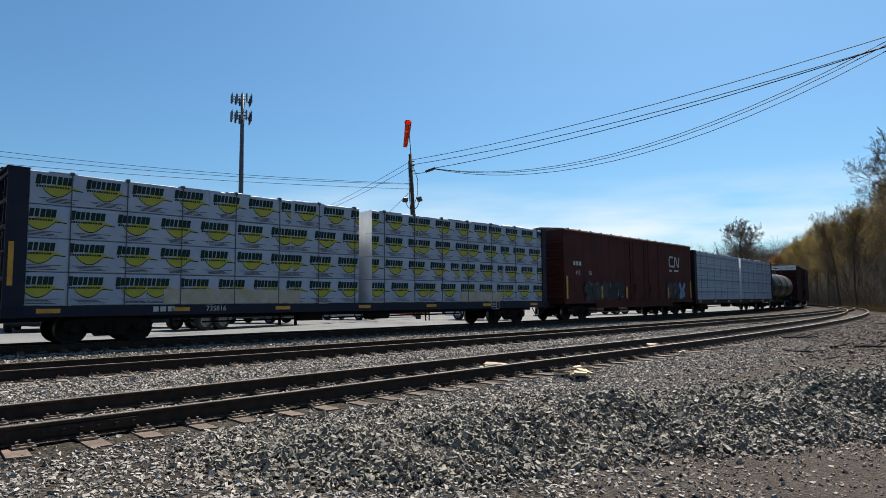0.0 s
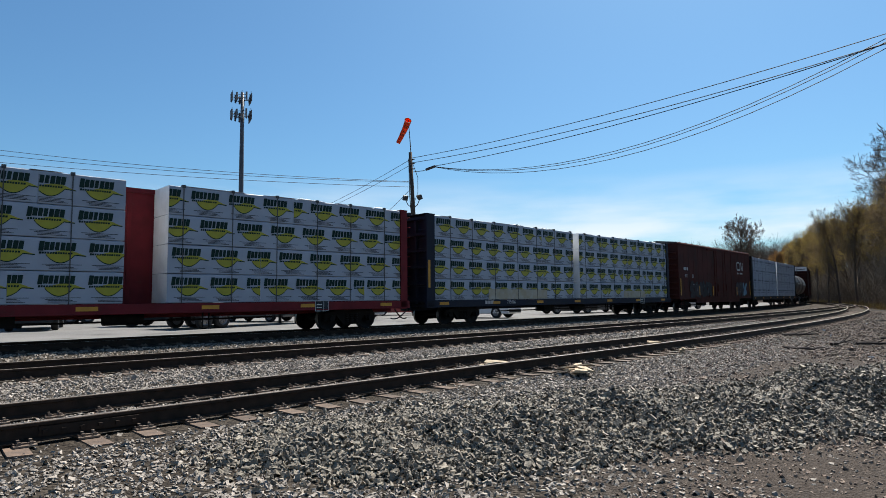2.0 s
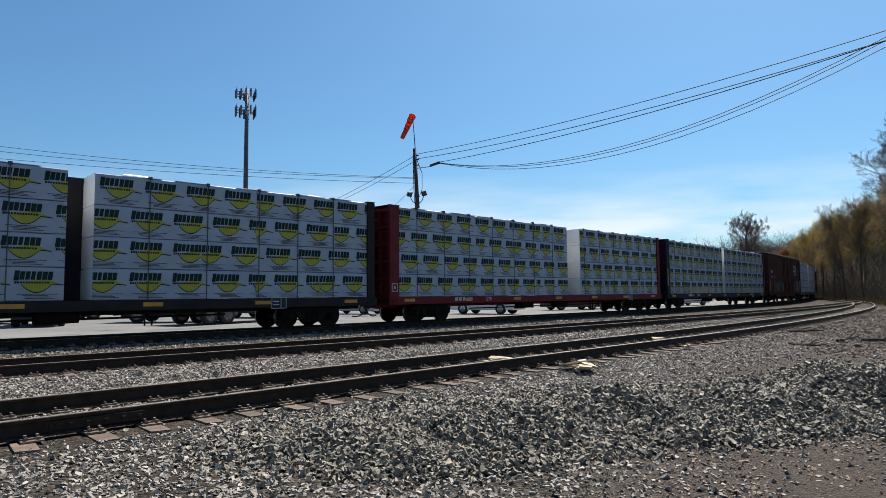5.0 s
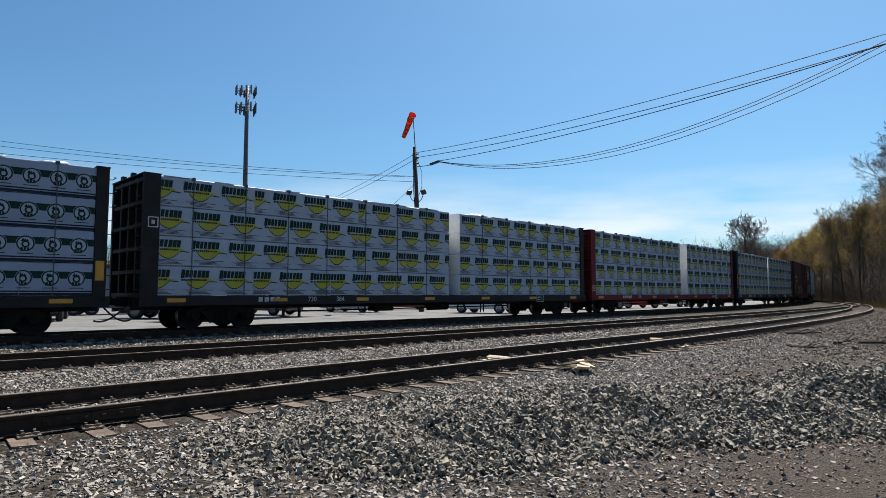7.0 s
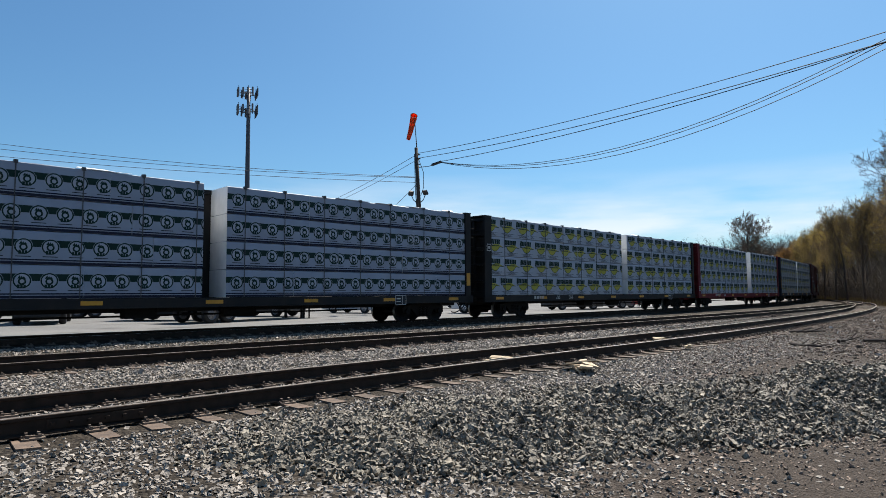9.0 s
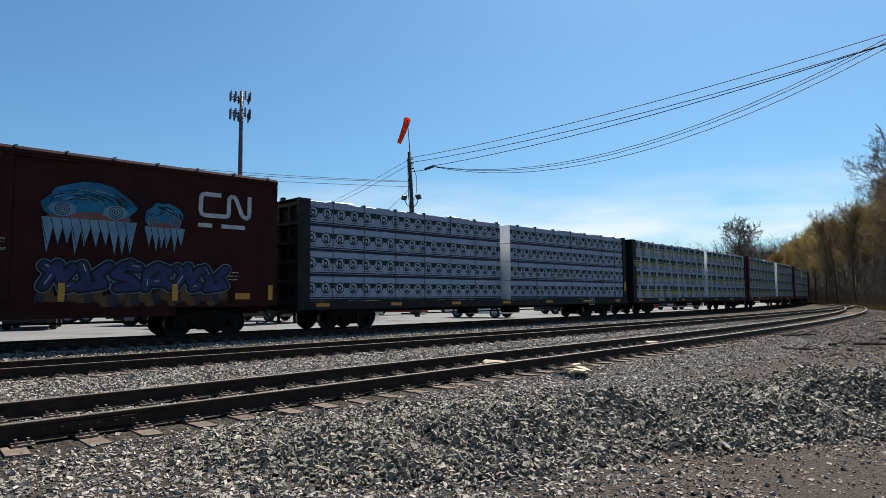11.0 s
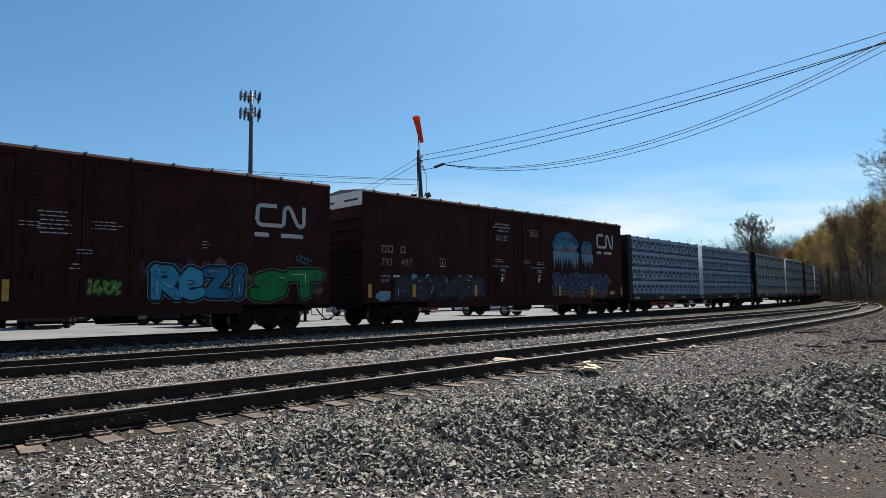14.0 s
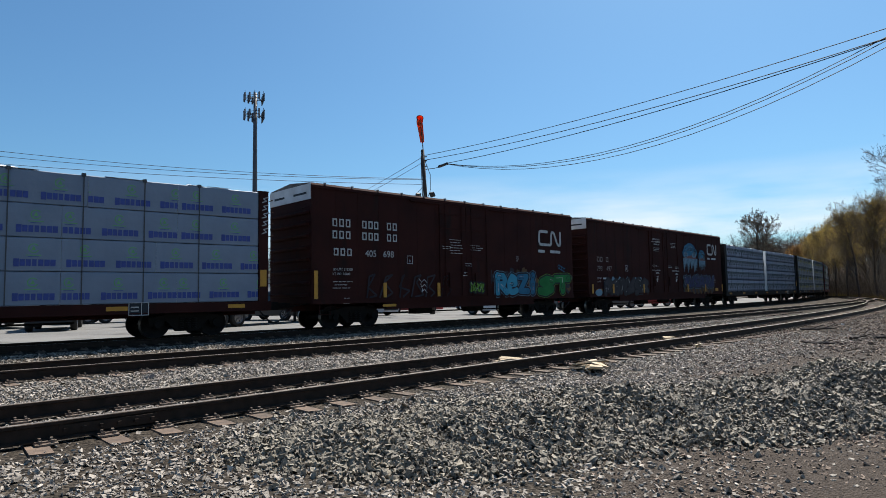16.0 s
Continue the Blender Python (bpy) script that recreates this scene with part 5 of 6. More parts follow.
# ---- beyond the train ----
LOT = -0.152


def tower():
    root = tagged(new("cell_tower"), "tall grey steel monopole cell tower with antenna panels", "tower")
    root.matrix_basis = pose(-38.9, 120.0, 0.5)
    b = Build()
    b.tube([(0, 0, z) for z in (-0.8, 12, 24, 33, 41.0)], [0.62, 0.52, 0.44, 0.38, 0.30], M_GALV, 14)
    part("mast", b, root, smooth=True)
    for z, size in ((39.8, 1.0), (36.6, 1.05)):
        for k in range(3):
            a = radians(25 + 120 * k)
            b = Build()
            c, s_ = math.cos(a), math.sin(a)
            b.tube([(0.3 * c, 0.3 * s_, z - .2), (1.35 * c, 1.35 * s_, z - .2)], 0.07, M_GALV, 6)
            b.tube([(0.3 * c, 0.3 * s_, z + .3), (1.35 * c, 1.35 * s_, z - .15)], 0.05, M_GALV, 6)
            e0, e1 = Vector((1.4 * c - 1.5 * s_, 1.4 * s_ + 1.5 * c, z - .2)), Vector((1.4 * c + 1.5 * s_, 1.4 * s_ - 1.5 * c, z - .2))
            b.tube([e0, e1], 0.06, M_GALV, 6)
            b.tube([e0 + Vector((0, 0, .6)), e1 + Vector((0, 0, .6))], 0.05, M_GALV, 6)
            arm = part("antenna_arm", b, root)
            for u in (0.02, 0.34, 0.66, 0.98):
                p = e0.lerp(e1, u)
                bb = Build()
                lo, hi = (-1.0, 1.1) if z < 38 else (-.6, 1.2)
                bb.tube([p + Vector((0, 0, lo)), p + Vector((0, 0, hi + .3 * (u in (.34, .98))))], 0.05, M_GALV, 6)
                q = p + Vector((c * .12, s_ * .12, 0))
                t = Matrix.Translation(q) @ Matrix.Rotation(a, 4, "Z")
                bb.box(-.08, .08, -.16, .16, lo + .15, hi - .1, M_ANT, t)
                if u in (.34, .66):
                    bb.box(-.35, -.18, -.14, .14, -.2, .35, M_GALV, t)
                part("antenna_panel", bb, arm, "pale antenna panel on a pipe mount")


tower()

POLE = (-2.36, 45.0)
LEAN = 2.6
root = tagged(new("utility_pole"), "leaning dark wooden utility pole with floodlights", "utility pole")
root.matrix_basis = pose(POLE[0] + 0.56, POLE[1], 0.0, 0, -LEAN, 0)
b = Build()
b.tube([(0, 0, -0.5), (0, 0, 4), (0, 0, 8), (0, 0, 11.75)], [0.19, 0.17, 0.15, 0.125], M_POLE, 12)
part("pole", b, root, smooth=True)
b = Build()
b.tube([(0.12, 0, 10.3), (0.9, -0.5, 10.25), (1.9, -1.1, 10.45)], 0.025, M_WIRE, 6)
b.tube([(1.1, -0.62, 10.3), (1.75, -1.0, 10.42)], 0.10, M_WIRE, 8)
b.tube([(-.14, 0, 11.3), (-.2, 0, 8.6), (-.16, 0, 7.2)], 0.03, M_WIRE, 6)
b.tube([(.14, 0, 10.9), (.45, 0, 9.9), (.4, 0, 8.8), (.16, 0, 8.2)], 0.02, M_WIRE, 6)
for z in (11.2, 10.9, 10.5):
    b.tube([(.1, -.1, z), (.28, -.16, z)], 0.045, M_WIRE, 8)
part("fittings", b, root, "black cable fittings and insulators")
for sx in (-1, 1):
    b = Build()
    b.tube([(0, -.1, 7.6), (sx * .35, -.15, 7.9), (sx * .5, -.18, 8.25)], 0.03, M_WIRE, 6)
    t = Matrix.Translation((sx * .52, -.2, 8.42)) @ Euler((radians(30), 0, radians(-35 * sx))).to_matrix().to_4x4()
    b.box(-.18, .18, -.10, .06, -.18, .16, M_WIRE, t)
    b.box(-.15, .15, .06, .066, -.15, .13, M_LENS, t)
    part("floodlight", b, root, "black floodlight on a bracket", bevel=0.01)
b = Build()
b.tube([(0.05, 0, 11.5), (0.02, 0, 12.8), (-0.02, 0, 14.15)], [0.035, 0.03, 0.022], M_POLE, 8)
part("windsock_rod", b, root, "thin steel rod carrying the windsock")

# the windsock: a hoop and three cloth lengths that hang and swing
SOCK_TOP = Matrix(root.matrix_basis) @ Vector((-0.04, -0.05, 14.12))
sock = tagged(new("windsock"), "orange cloth windsock hanging from its hoop", "windsock")
sock.matrix_basis = Matrix.Translation(SOCK_TOP)


def cloth(length, r0, r1, folds):
    """A tapering tube with soft folds, from the origin down -z."""
    b = Build()
    n, rows = 18, 7
    vs, fs = [], []
    for shell in (1.0, 0.94):
        for i in range(rows):
            u = i / (rows - 1)
            for k in range(n):
                a = 2 * math.pi * k / n
                rr = (r0 + (r1 - r0) * u) * (1 + folds * math.sin(a * 3 + u * 2) * math.sin(math.pi * (0.15 + u * .7))) * shell
                vs.append((rr * math.cos(a), rr * math.sin(a), -length * u))
    for sh in (0, rows * n):
        for i in range(rows - 1):
            for k in range(n):
                q = (sh + i * n + k, sh + (i + 1) * n + k, sh + (i + 1) * n + (k + 1) % n, sh + i * n + (k + 1) % n)
                fs.append(q if sh == 0 else q[::-1])
    b.add(vs, fs, M_SOCK)
    return b


b = Build()
b.tube([(0.25 * math.cos(k * math.pi / 10), 0.25 * math.sin(k * math.pi / 10), 0) for k in range(21)], 0.018, M_WIRE, 6, False)
part("hoop", b, sock, "dark wire hoop")
SOCK_UPPER = part("upper_cloth", cloth(0.56, 0.25, 0.225, 0.03), sock, smooth=True)
SOCK_MID = part("middle_cloth", cloth(0.76, 0.228, 0.185, 0.05), SOCK_UPPER, smooth=True)
SOCK_LOW = part("lower_cloth", cloth(0.74, 0.188, 0.15, 0.05), SOCK_MID, smooth=True)


def sock_motion():
    """Swing towards -x (degrees from hanging), how much the lower lengths droop back, and the hoop's turn."""
    rows = SOCK_ROWS
    walk(sock, [(t, Matrix.Translation(SOCK_TOP) @ pose(0, 0, 0, tip * 4, swing, 0)) for t, swing, droop, tip in rows])
    walk(SOCK_UPPER, [(t, pose(0, 0, 0, 0, 0, 0)) for t, *_ in (rows[0], rows[-1])])
    walk(SOCK_MID, [(t, pose(0, 0, -0.50, -tip * 2.5, -droop, 0)) for t, swing, droop, tip in rows])
    walk(SOCK_LOW, [(t, pose(0, 0, -0.70, -tip * 1.0, -droop * 0.2, 0)) for t, swing, droop, tip in rows])


SOCK_ROWS = [(0, 10, 1, 14), (0.5, 15, 1, 14), (1, 24, 0, 13), (1.5, 32, 0, 13), (2, 28, 0, 13), (2.5, 23, 0, 13), (3, 27, 0, 13), (3.5, 32, 3, 14), (4, 58, 42, 14), (4.2, 54, 34, 14), (5.2, 44, 20, 14),
             (6.3, 40, 8, 14), (6.5, 38, 8, 14), (7, 42, 24, 14), (7.5, 28, 12, 14), (8, 27, 10, 14), (8.5, 23, 4, 14), (9, 21, 6, 14), (10, 24, 6, 14), (11.3, 28, 4, 14), (11.5, 34, 4, 14), (12, 40, 18, 14), (12.5, 52, 36, 14), (13, 38, 20, 14), (13.5, 6, 0, 14), (14, -12, 0, 14), (14.5, 8, 2, 15), (15, 10, 0, 15), (15.5, 18, 12, 15), (16, 14, 26, 15)]


def wire(name, a, c, sag, radius, label, n=24):
    b = Build()
    pts = []
    for k in range(n + 1):
        u = k / n
        p = Vector(a).lerp(Vector(c), u)
        pts.append(p - Vector((0, 0, sag * 4 * u * (1 - u))))
    b.tube(pts, radius, M_WIRE, 5, False)
    tagged(part(name, b), label, "cable", "overhead cables")


PX, PY = POLE
for a, end, sag, rad in (((-2.35, 45, 11.3), (30.5, 13.7, 13.8), 1.07, 0.02), ((-2.35, 45, 10.95), (30.4, 13.8, 13.55), 1.2, 0.022), ((-0.6, 44.0, 10.5), (29.5, 13.8, 13.6), 1.12, 0.022),
                         ((-0.65, 44.0, 10.48), (29.5, 13.9, 19.9), 5.1, 0.018), ((-0.66, 44.0, 10.47), (29.5, 13.95, 19.9), 5.25, 0.018), ((-0.7, 44.0, 10.46), (29.5, 14.0, 19.9), 5.53, 0.018)):
    wire("power_line", a, end, sag, rad, "thin black overhead power line")
for z0, zq, sag in ((9.6, 11.30, 1.0), (9.55, 10.96, 1.0), (9.2, 10.48, 0.7)):
    wire("power_line", (PX, PY, z0), (-51.3, 38.8, z0 + (zq + sag - z0) * 1.8), sag, 0.016, "thin black overhead power line")
for z0, end, sag in ((11.2, (-14, 70.6, 11.4), 0.15), (10.8, (-13.2, 70.6, 11.4), 0.15), (9.0, (-7, 62, 8.5), 0.1)):
    wire("power_line", (PX, PY, z0), end, sag, 0.018, "thin black overhead power line")

# -- parked vehicles --


def road_wheel(r=0.36, w=0.24):
    t, h = Build(), Build()
    t.lathe([(r * .62, -w / 2), (r * .93, -w / 2), (r, -w * .35), (r, w * .35), (r * .93, w / 2), (r * .62, w / 2)], M_TYRE, 20)
    h.lathe([(0.02, -w * .32), (r * .2, -w * .36), (r * .5, -w * .28), (r * .63, -w * .46), (r * .63, w * .4), (0.02, w * .3)], M_ALLOY, 20)
    for k in range(5):
        a = 2 * math.pi * k / 5
        tt = Matrix.Rotation(a, 4, "Y")
        h.box(-r * .06, r * .06, -w * .42, -w * .3, r * .1, r * .6, M_ALLOY, tt)
    return t.mesh("tyre", True), h.mesh("rim")


TYRE, RIM = road_wheel()
TYRE_B, RIM_B = road_wheel(0.42, 0.28)
SHAPES = {
    "sedan": (4.7, 1.8, [(-2.35, .24), (-2.33, .8), (-2.2, .98), (-1.55, 1.02), (-.95, 1.40), (.35, 1.44), (1.15, 1.02), (2.15, .85), (2.33, .62), (2.35, .22)], [(-1.45, 1.0), (-.92, 1.36), (.32, 1.40), (1.05, 1.0)], 0.30),
    "suv": (4.7, 1.9, [(-2.33, .28), (-2.35, .95), (-2.25, 1.15), (-2.0, 1.66), (-1.8, 1.74), (.35, 1.74), (1.05, 1.16), (2.1, 1.02), (2.32, .8), (2.35, .28)], [(-2.1, 1.16), (-1.9, 1.64), (.30, 1.66), (.95, 1.15)], 0.36),
    "pickup": (5.7, 2.0, [(-2.85, .62), (-2.85, 1.22), (-.95, 1.24), (-.85, 1.86), (-.7, 1.94), (.65, 1.92), (1.25, 1.30), (2.55, 1.16), (2.82, 1.0), (2.85, .55)], [(-.80, 1.28), (-.72, 1.85), (.6, 1.84), (1.12, 1.28)], 0.42),
    "van": (5.2, 2.0, [(-2.6, .28), (-2.6, 1.2), (-2.5, 1.95), (-2.3, 2.05), (1.0, 2.02), (1.75, 1.25), (2.45, 1.02), (2.6, .8), (2.6, .28)], [(-2.35, 1.25), (-2.3, 1.85), (.9, 1.85), (1.55, 1.22)], 0.36),
}
NAMES = {"sedan": "parked_car", "suv": "parked_suv", "pickup": "pickup_truck", "van": "parked_van"}


def vehicle(kind, paint_m, x, y, turn, label):
    length, width, outline, glass, wr = SHAPES[kind]
    root = tagged(new(NAMES[kind]), label, "car", "parked vehicles")
    h = width / 2
    b = Build()
    belt = glass[0][1]
    n = len(outline)

    def inset(z):
        return h - max(0, z - belt) * 0.28 - 0.03 * (z < .5)
    vs = [(px, sy * inset(pz), pz) for sy in (-1, 1) for px, pz in outline]
    b.add(vs, [tuple(range(n)) if outline[0][0] > 0 else tuple(reversed(range(n))), tuple(range(n, 2 * n))] + [(i, (i + 1) % n, (i + 1) % n + n, i + n) for i in range(n)], paint_m)
    body = part("body", b, root, bevel=0.05)
    for sy in (-1, 1):
        b = Build()
        v2 = [(px, sy * (inset(pz) + 0.006), pz) for px, pz in glass]
        v2 += [(px, sy * (inset(pz) - 0.02), pz) for px, pz in glass]
        b.add(v2, [(0, 1, 2, 3) if sy > 0 else (3, 2, 1, 0), (0, 4, 5, 1), (1, 5, 6, 2), (2, 6, 7, 3), (3, 7, 4, 0)], M_GLASS)
        part("side_window", b, root, "dark tinted glass")
    (xa, za), (xb, zb) = glass[2], glass[3]
    b = Build()
    b.add([(xa + .10, -inset(za) + .1, za + .03), (xa + .10, inset(za) - .1, za + .03), (xb + .12, inset(zb) - .08, zb + .05), (xb + .12, -inset(zb) + .08, zb + .05)], [(0, 1, 2, 3), (3, 2, 1, 0)], M_GLASS)
    part("windscreen", b, root, "dark tinted glass")
    for sy in (-1, 1):
        b = Build()
        fx = length / 2
        b.box(fx - .16, fx + .012, *sorted((sy * (h - .08), sy * (h - .5))), outline[-2][1] - .02, outline[-2][1] + .14, M_LAMP)
        part("headlight", b, root, bevel=0.02)
        b = Build()
        b.box(-fx - .012, -fx + .12, *sorted((sy * (h - .06), sy * (h - .3))), outline[1][1] - .18, outline[1][1] + .02, M_TAIL)
        part("tail_light", b, root, bevel=0.02)
    b = Build()
    b.box(-length / 2 + .3, length / 2 - .3, -h + .25, h - .25, .28, .55, M_INK)
    part("underbody", b, root, "dark underbody")
    for x0, x1 in ((length / 2 - .05, length / 2 + .03), (-length / 2 - .03, -length / 2 + .05)):
        b = Build()
        b.box(x0, x1, -h + .12, h - .12, .37, .57, M_INK)
        part("bumper", b, root, bevel=0.02)
    big = kind == "pickup"
    for wx in (-length * .29, length * .305):
        for sy in (-1, 1):
            w = part("wheel", TYRE_B if big else TYRE, root)
            w.matrix_basis = pose(wx, sy * (h - .11), .42 if big else .36, 0, 0, 0 if sy < 0 else 180)
            part("rim", RIM_B if big else RIM, w)
    root.matrix_basis = pose(x, y, LOT, 0, 0, turn)


vehicle("pickup", P_BLACK, -19.6, 30.4, -62, "black pickup truck parked on the asphalt")
vehicle("pickup", P_GREY, -14.2, 33.0, 3, "dark grey pickup truck parked on the asphalt")
vehicle("pickup", P_BLUE, -24.5, 33.5, -35, "dark blue pickup truck parked on the asphalt")
vehicle("suv", P_BLACK, -11.3, 38.6, -20, "black sport utility car parked on the asphalt")
vehicle("sedan", P_SILVER, -6.6, 44.5, -30, "silver sedan parked on the asphalt")
vehicle("sedan", P_RED, -3.6, 50.5, 10, "dark red car parked on the asphalt")
vehicle("suv", P_WHITE, 2.6, 42.0, -32, "white sport utility car parked on the asphalt")
vehicle("sedan", P_BLACK, 9.8, 50.5, 20, "black sedan parked on the asphalt")
vehicle("sedan", P_GREY, 13.0, 53.8, 20, "grey sedan parked on the asphalt")
vehicle("suv", P_RED, 17.0, 57.0, 20, "dark red sport utility car parked on the asphalt")
vehicle("van", P_WHITE, 23.5, 63.0, 30, "white van parked on the asphalt")
vehicle("sedan", P_WHITE, -1.2, 57.5, 5, "white sedan parked on the asphalt")


def flatbed(x, y, turn):
    root = tagged(new("flatbed_trailer"), "dark low flatbed trailer parked on the asphalt", "trailer", "parked trailers")
    b = Build()
    b.box(-4.5, 4.5, -1.2, 1.2, 0.95, 1.12, M_BLACKCAR)
    for y0 in (-.5, .5):
        b.box(-4.4, 4.4, y0 - .07, y0 + .07, .7, .95, M_BLACKCAR)
    part("deck", b, root, bevel=0.01)
    for wx in (-3.4, -2.4):
        b = Build()
        b.tube([(wx, -1.0, .42), (wx, 1.0, .42)], .06, M_TRUCK, 8)
        part("axle", b, root)
        for sy in (-1, 1):
            w = part("wheel", TYRE_B, root)
            w.matrix_basis = pose(wx, sy * 1.0, .42, 0, 0, 0 if sy < 0 else 180)
            part("rim", RIM_B, w)
    for sy in (-.6, .6):
        b = Build()
        b.box(3.0, 3.12, sy - .06, sy + .06, 0, .95, M_BLACKCAR)
        b.box(2.9, 3.22, sy - .12, sy + .12, 0, .03, M_BLACKCAR)
        part("landing_leg", b, root)
    root.matrix_basis = pose(x, y, LOT, 0, 0, turn)


flatbed(-10.2, 32.5, 60)
flatbed(-20.4, 40.0, 50)

# low grey building at the back of the lot
root = tagged(new("warehouse"), "low grey metal warehouse with a dark roof edge", "building")
root.matrix_basis = pose(-42, 62, LOT, 0, 0, 8)
b = Build()
b.box(-22, 22, -6, 6, 0, 3.6, M_WALL)
for x in np.arange(-21.8, 22, 0.45):
    b.box(x - .05, x + .05, -6.03, -6.0, .1, 3.55, M_WALL)
part("wall", b, root)
b = Build()
b.box(-22.4, 22.4, -6.4, 6.4, 3.6, 3.95, M_DARKROOF)
part("roof", b, root, "dark flat roof edge")
for x in (-14, -5, 6, 15):
    b = Build()
    b.box(x - 1.6, x + 1.6, -6.06, -6.03, 0.02, 3.0, M_ENDWHITE)
    for z in (.75, 1.5, 2.25):
        b.box(x - 1.6, x + 1.6, -6.066, -6.058, z - .02, z + .02, M_WALL)
    part("loading_door", b, root, "pale sectional loading door")

# ---- trees ----


def tree_mesh(seed, height, spread=1.0, trunk=0.24, twig=0.012, bole=0.28, reach=0.34, levels=5):
    """Trunk, limbs and ever finer twigs as tapered tubes; gives arrays and the twig tips."""
    r = random.Random(seed)
    V, F, tips = [], [], []

    def tube(p, q, r0, r1, n):
        d = (q - p).normalized()
        a = d.orthogonal().normalized()
        c = d.cross(a)
        k0 = len(V)
        for base, rad in ((p, r0), (q, r1)):
            for k in range(n):
                u = 2 * math.pi * k / n
                V.append(base + (a * math.cos(u) + c * math.sin(u)) * rad)
        for k in range(n):
            F.append((k0 + k, k0 + (k + 1) % n, k0 + n + (k + 1) % n, k0 + n + k))

    def fork(d, angle):
        side = d.orthogonal().normalized()
        side.rotate(Matrix.Rotation(r.uniform(0, 2 * math.pi), 3, d))
        out = d * math.cos(angle) + side * math.sin(angle)
        out.z += 0.12
        return out.normalized()

    def grow(p, d, ln, rad, lev):
        segs = (1, 2, 3, 3, 4, 8)[lev]
        first = bole * segs if lev == levels else 0.7
        for k in range(segs):
            q = p + d * ln / segs
            r1 = max(twig * .6, rad * (0.5 if lev == 0 else 1 - 0.62 / segs))
            tube(p, q, rad, r1, 8 if lev == levels else (5 if lev > 2 else 3))
            p, rad = q, r1
            bend = (.0, .16, .15, .13, .12, .05)[lev]
            d = (d + Vector((r.gauss(0, bend), r.gauss(0, bend), r.gauss(.05, bend * .6)))).normalized()
            if lev and k + 1 >= first:
                for _ in range(2 if r.random() < (.1, .1, .1, .3, .3, .55)[lev] else 1):
                    away = (k + 1) / segs
                    size = reach * height * (1.15 - .7 * away) if lev == levels else ln * (.72 - .25 * away)
                    grow(p, fork(d, r.uniform(.5, .95) * spread), size * r.uniform(.75, 1.15), max(twig, rad * r.uniform(.4, .6)), lev - 1)
        if lev == 0:
            tips.append(p)
            return
        for _ in range(1 if lev < 4 else 2):
            grow(p, fork(d, r.uniform(.2, .5) * spread), (ln * .55 if lev < levels else reach * height * .5) * r.uniform(.8, 1.1), max(twig, rad * .8), lev - 1)

    grow(Vector((0, 0, -0.3)), Vector((r.gauss(0, .05), r.gauss(0, .05), 1)).normalized(), height * .72, trunk, levels)
    sc = height / max(p.z for p in V)
    return np.array([tuple(p * sc) for p in V]), np.array(F), np.array([tuple(p * sc) for p in tips])


def buds_mesh(name, tips, size, density, seed, material):
    """Small folded leaf pairs scattered about the twig tips."""
    rs = np.random.RandomState(seed)
    c = np.repeat(tips, density, 0) + rs.normal(0, 0.22, (len(tips) * density, 3))
    n = len(c)
    a = rs.normal(size=(n, 3))
    a /= np.linalg.norm(a, axis=1, keepdims=True)
    b = np.cross(a, rs.normal(size=(n, 3)))
    b /= np.linalg.norm(b, axis=1, keepdims=True)
    s = (size * rs.uniform(.5, 1.4, n))[:, None]
    v = np.stack([c - a * s, c + b * s * .5, c + a * s, c - b * s * .5 + np.cross(a, b) * s * .3], 1).reshape(-1, 3)
    f = np.arange(4 * n).reshape(-1, 4)
    return big_mesh(name, v, f, [material])


KINDS = []


def tree_kind(seed, height, bud, size, density, label, **kw):
    v, f, tips = tree_mesh(seed, height, **kw)
    low = f[np.arange(len(f))]
    root = tagged(new("tree"), label, "tree", "trees along the tracks")
    part("trunk", big_mesh("trunk", v, low, [M_BARK], smooth=True), root, "bare brown trunk, limbs and twigs")
    if bud:
        part("crown", buds_mesh("crown", tips, size, density, seed, bud), root, "sparse spring buds at the twig tips")
    return root


BASE = [
    tree_kind(11, 15, M_BUD, 0.085, 2, "tall tree with sparse yellow-green spring buds", trunk=.2, twig=.016),
    tree_kind(23, 15, M_BUD2, 0.10, 2, "tree with russet spring buds", spread=1.1, trunk=.2, twig=.02, bole=.2),
    tree_kind(37, 15, None, 0, 0, "bare leafless tree with fine twigs", trunk=.24, twig=.013),
    tree_kind(41, 15, M_BUD, 0.06, 1, "tall nearly bare tree with first buds", spread=.9, trunk=.2, twig=.015),
]
# kind, bearing, depth, height, turn
PLACES = [(2, 0.762, 62, 19, 10), (2, 0.82, 57, 20, 80), (3, 0.70, 72, 14.5, 200), (3, 0.655, 82, 14.5, 130), (0, 0.71, 84, 18, 300), (3, 0.628, 92, 14.5, 20), (0, 0.66, 96, 16, 60), (0, 0.61, 106, 14.5, 100), (0, 0.592, 117, 14.8, 140),
          (2, 0.622, 122, 15.5, 250), (0, 0.578, 132, 14.8, 33), (0, 0.56, 142, 14.6, 270), (1, 0.546, 152, 13, 180), (1, 0.53, 160, 11.5, 15), (1, 0.566, 162, 14, 75), (2, 0.60, 142, 16.5, 210), (2, 0.645, 112, 15.5, 330), (3, 0.69, 100, 17, 120),
          (2, 0.735, 78, 17, 44), (2, 0.79, 66, 19, 190), (3, 0.585, 150, 16, 99), (0, 0.63, 135, 16, 222), (2, 0.665, 125, 16, 11), (3, 0.71, 110, 18, 313), (2, 0.50, 230, 17, 166), (2, 0.515, 215, 17, 50), (2, 0.54, 200, 18, 280), (1, 0.52, 190, 13, 70)]
used = set()
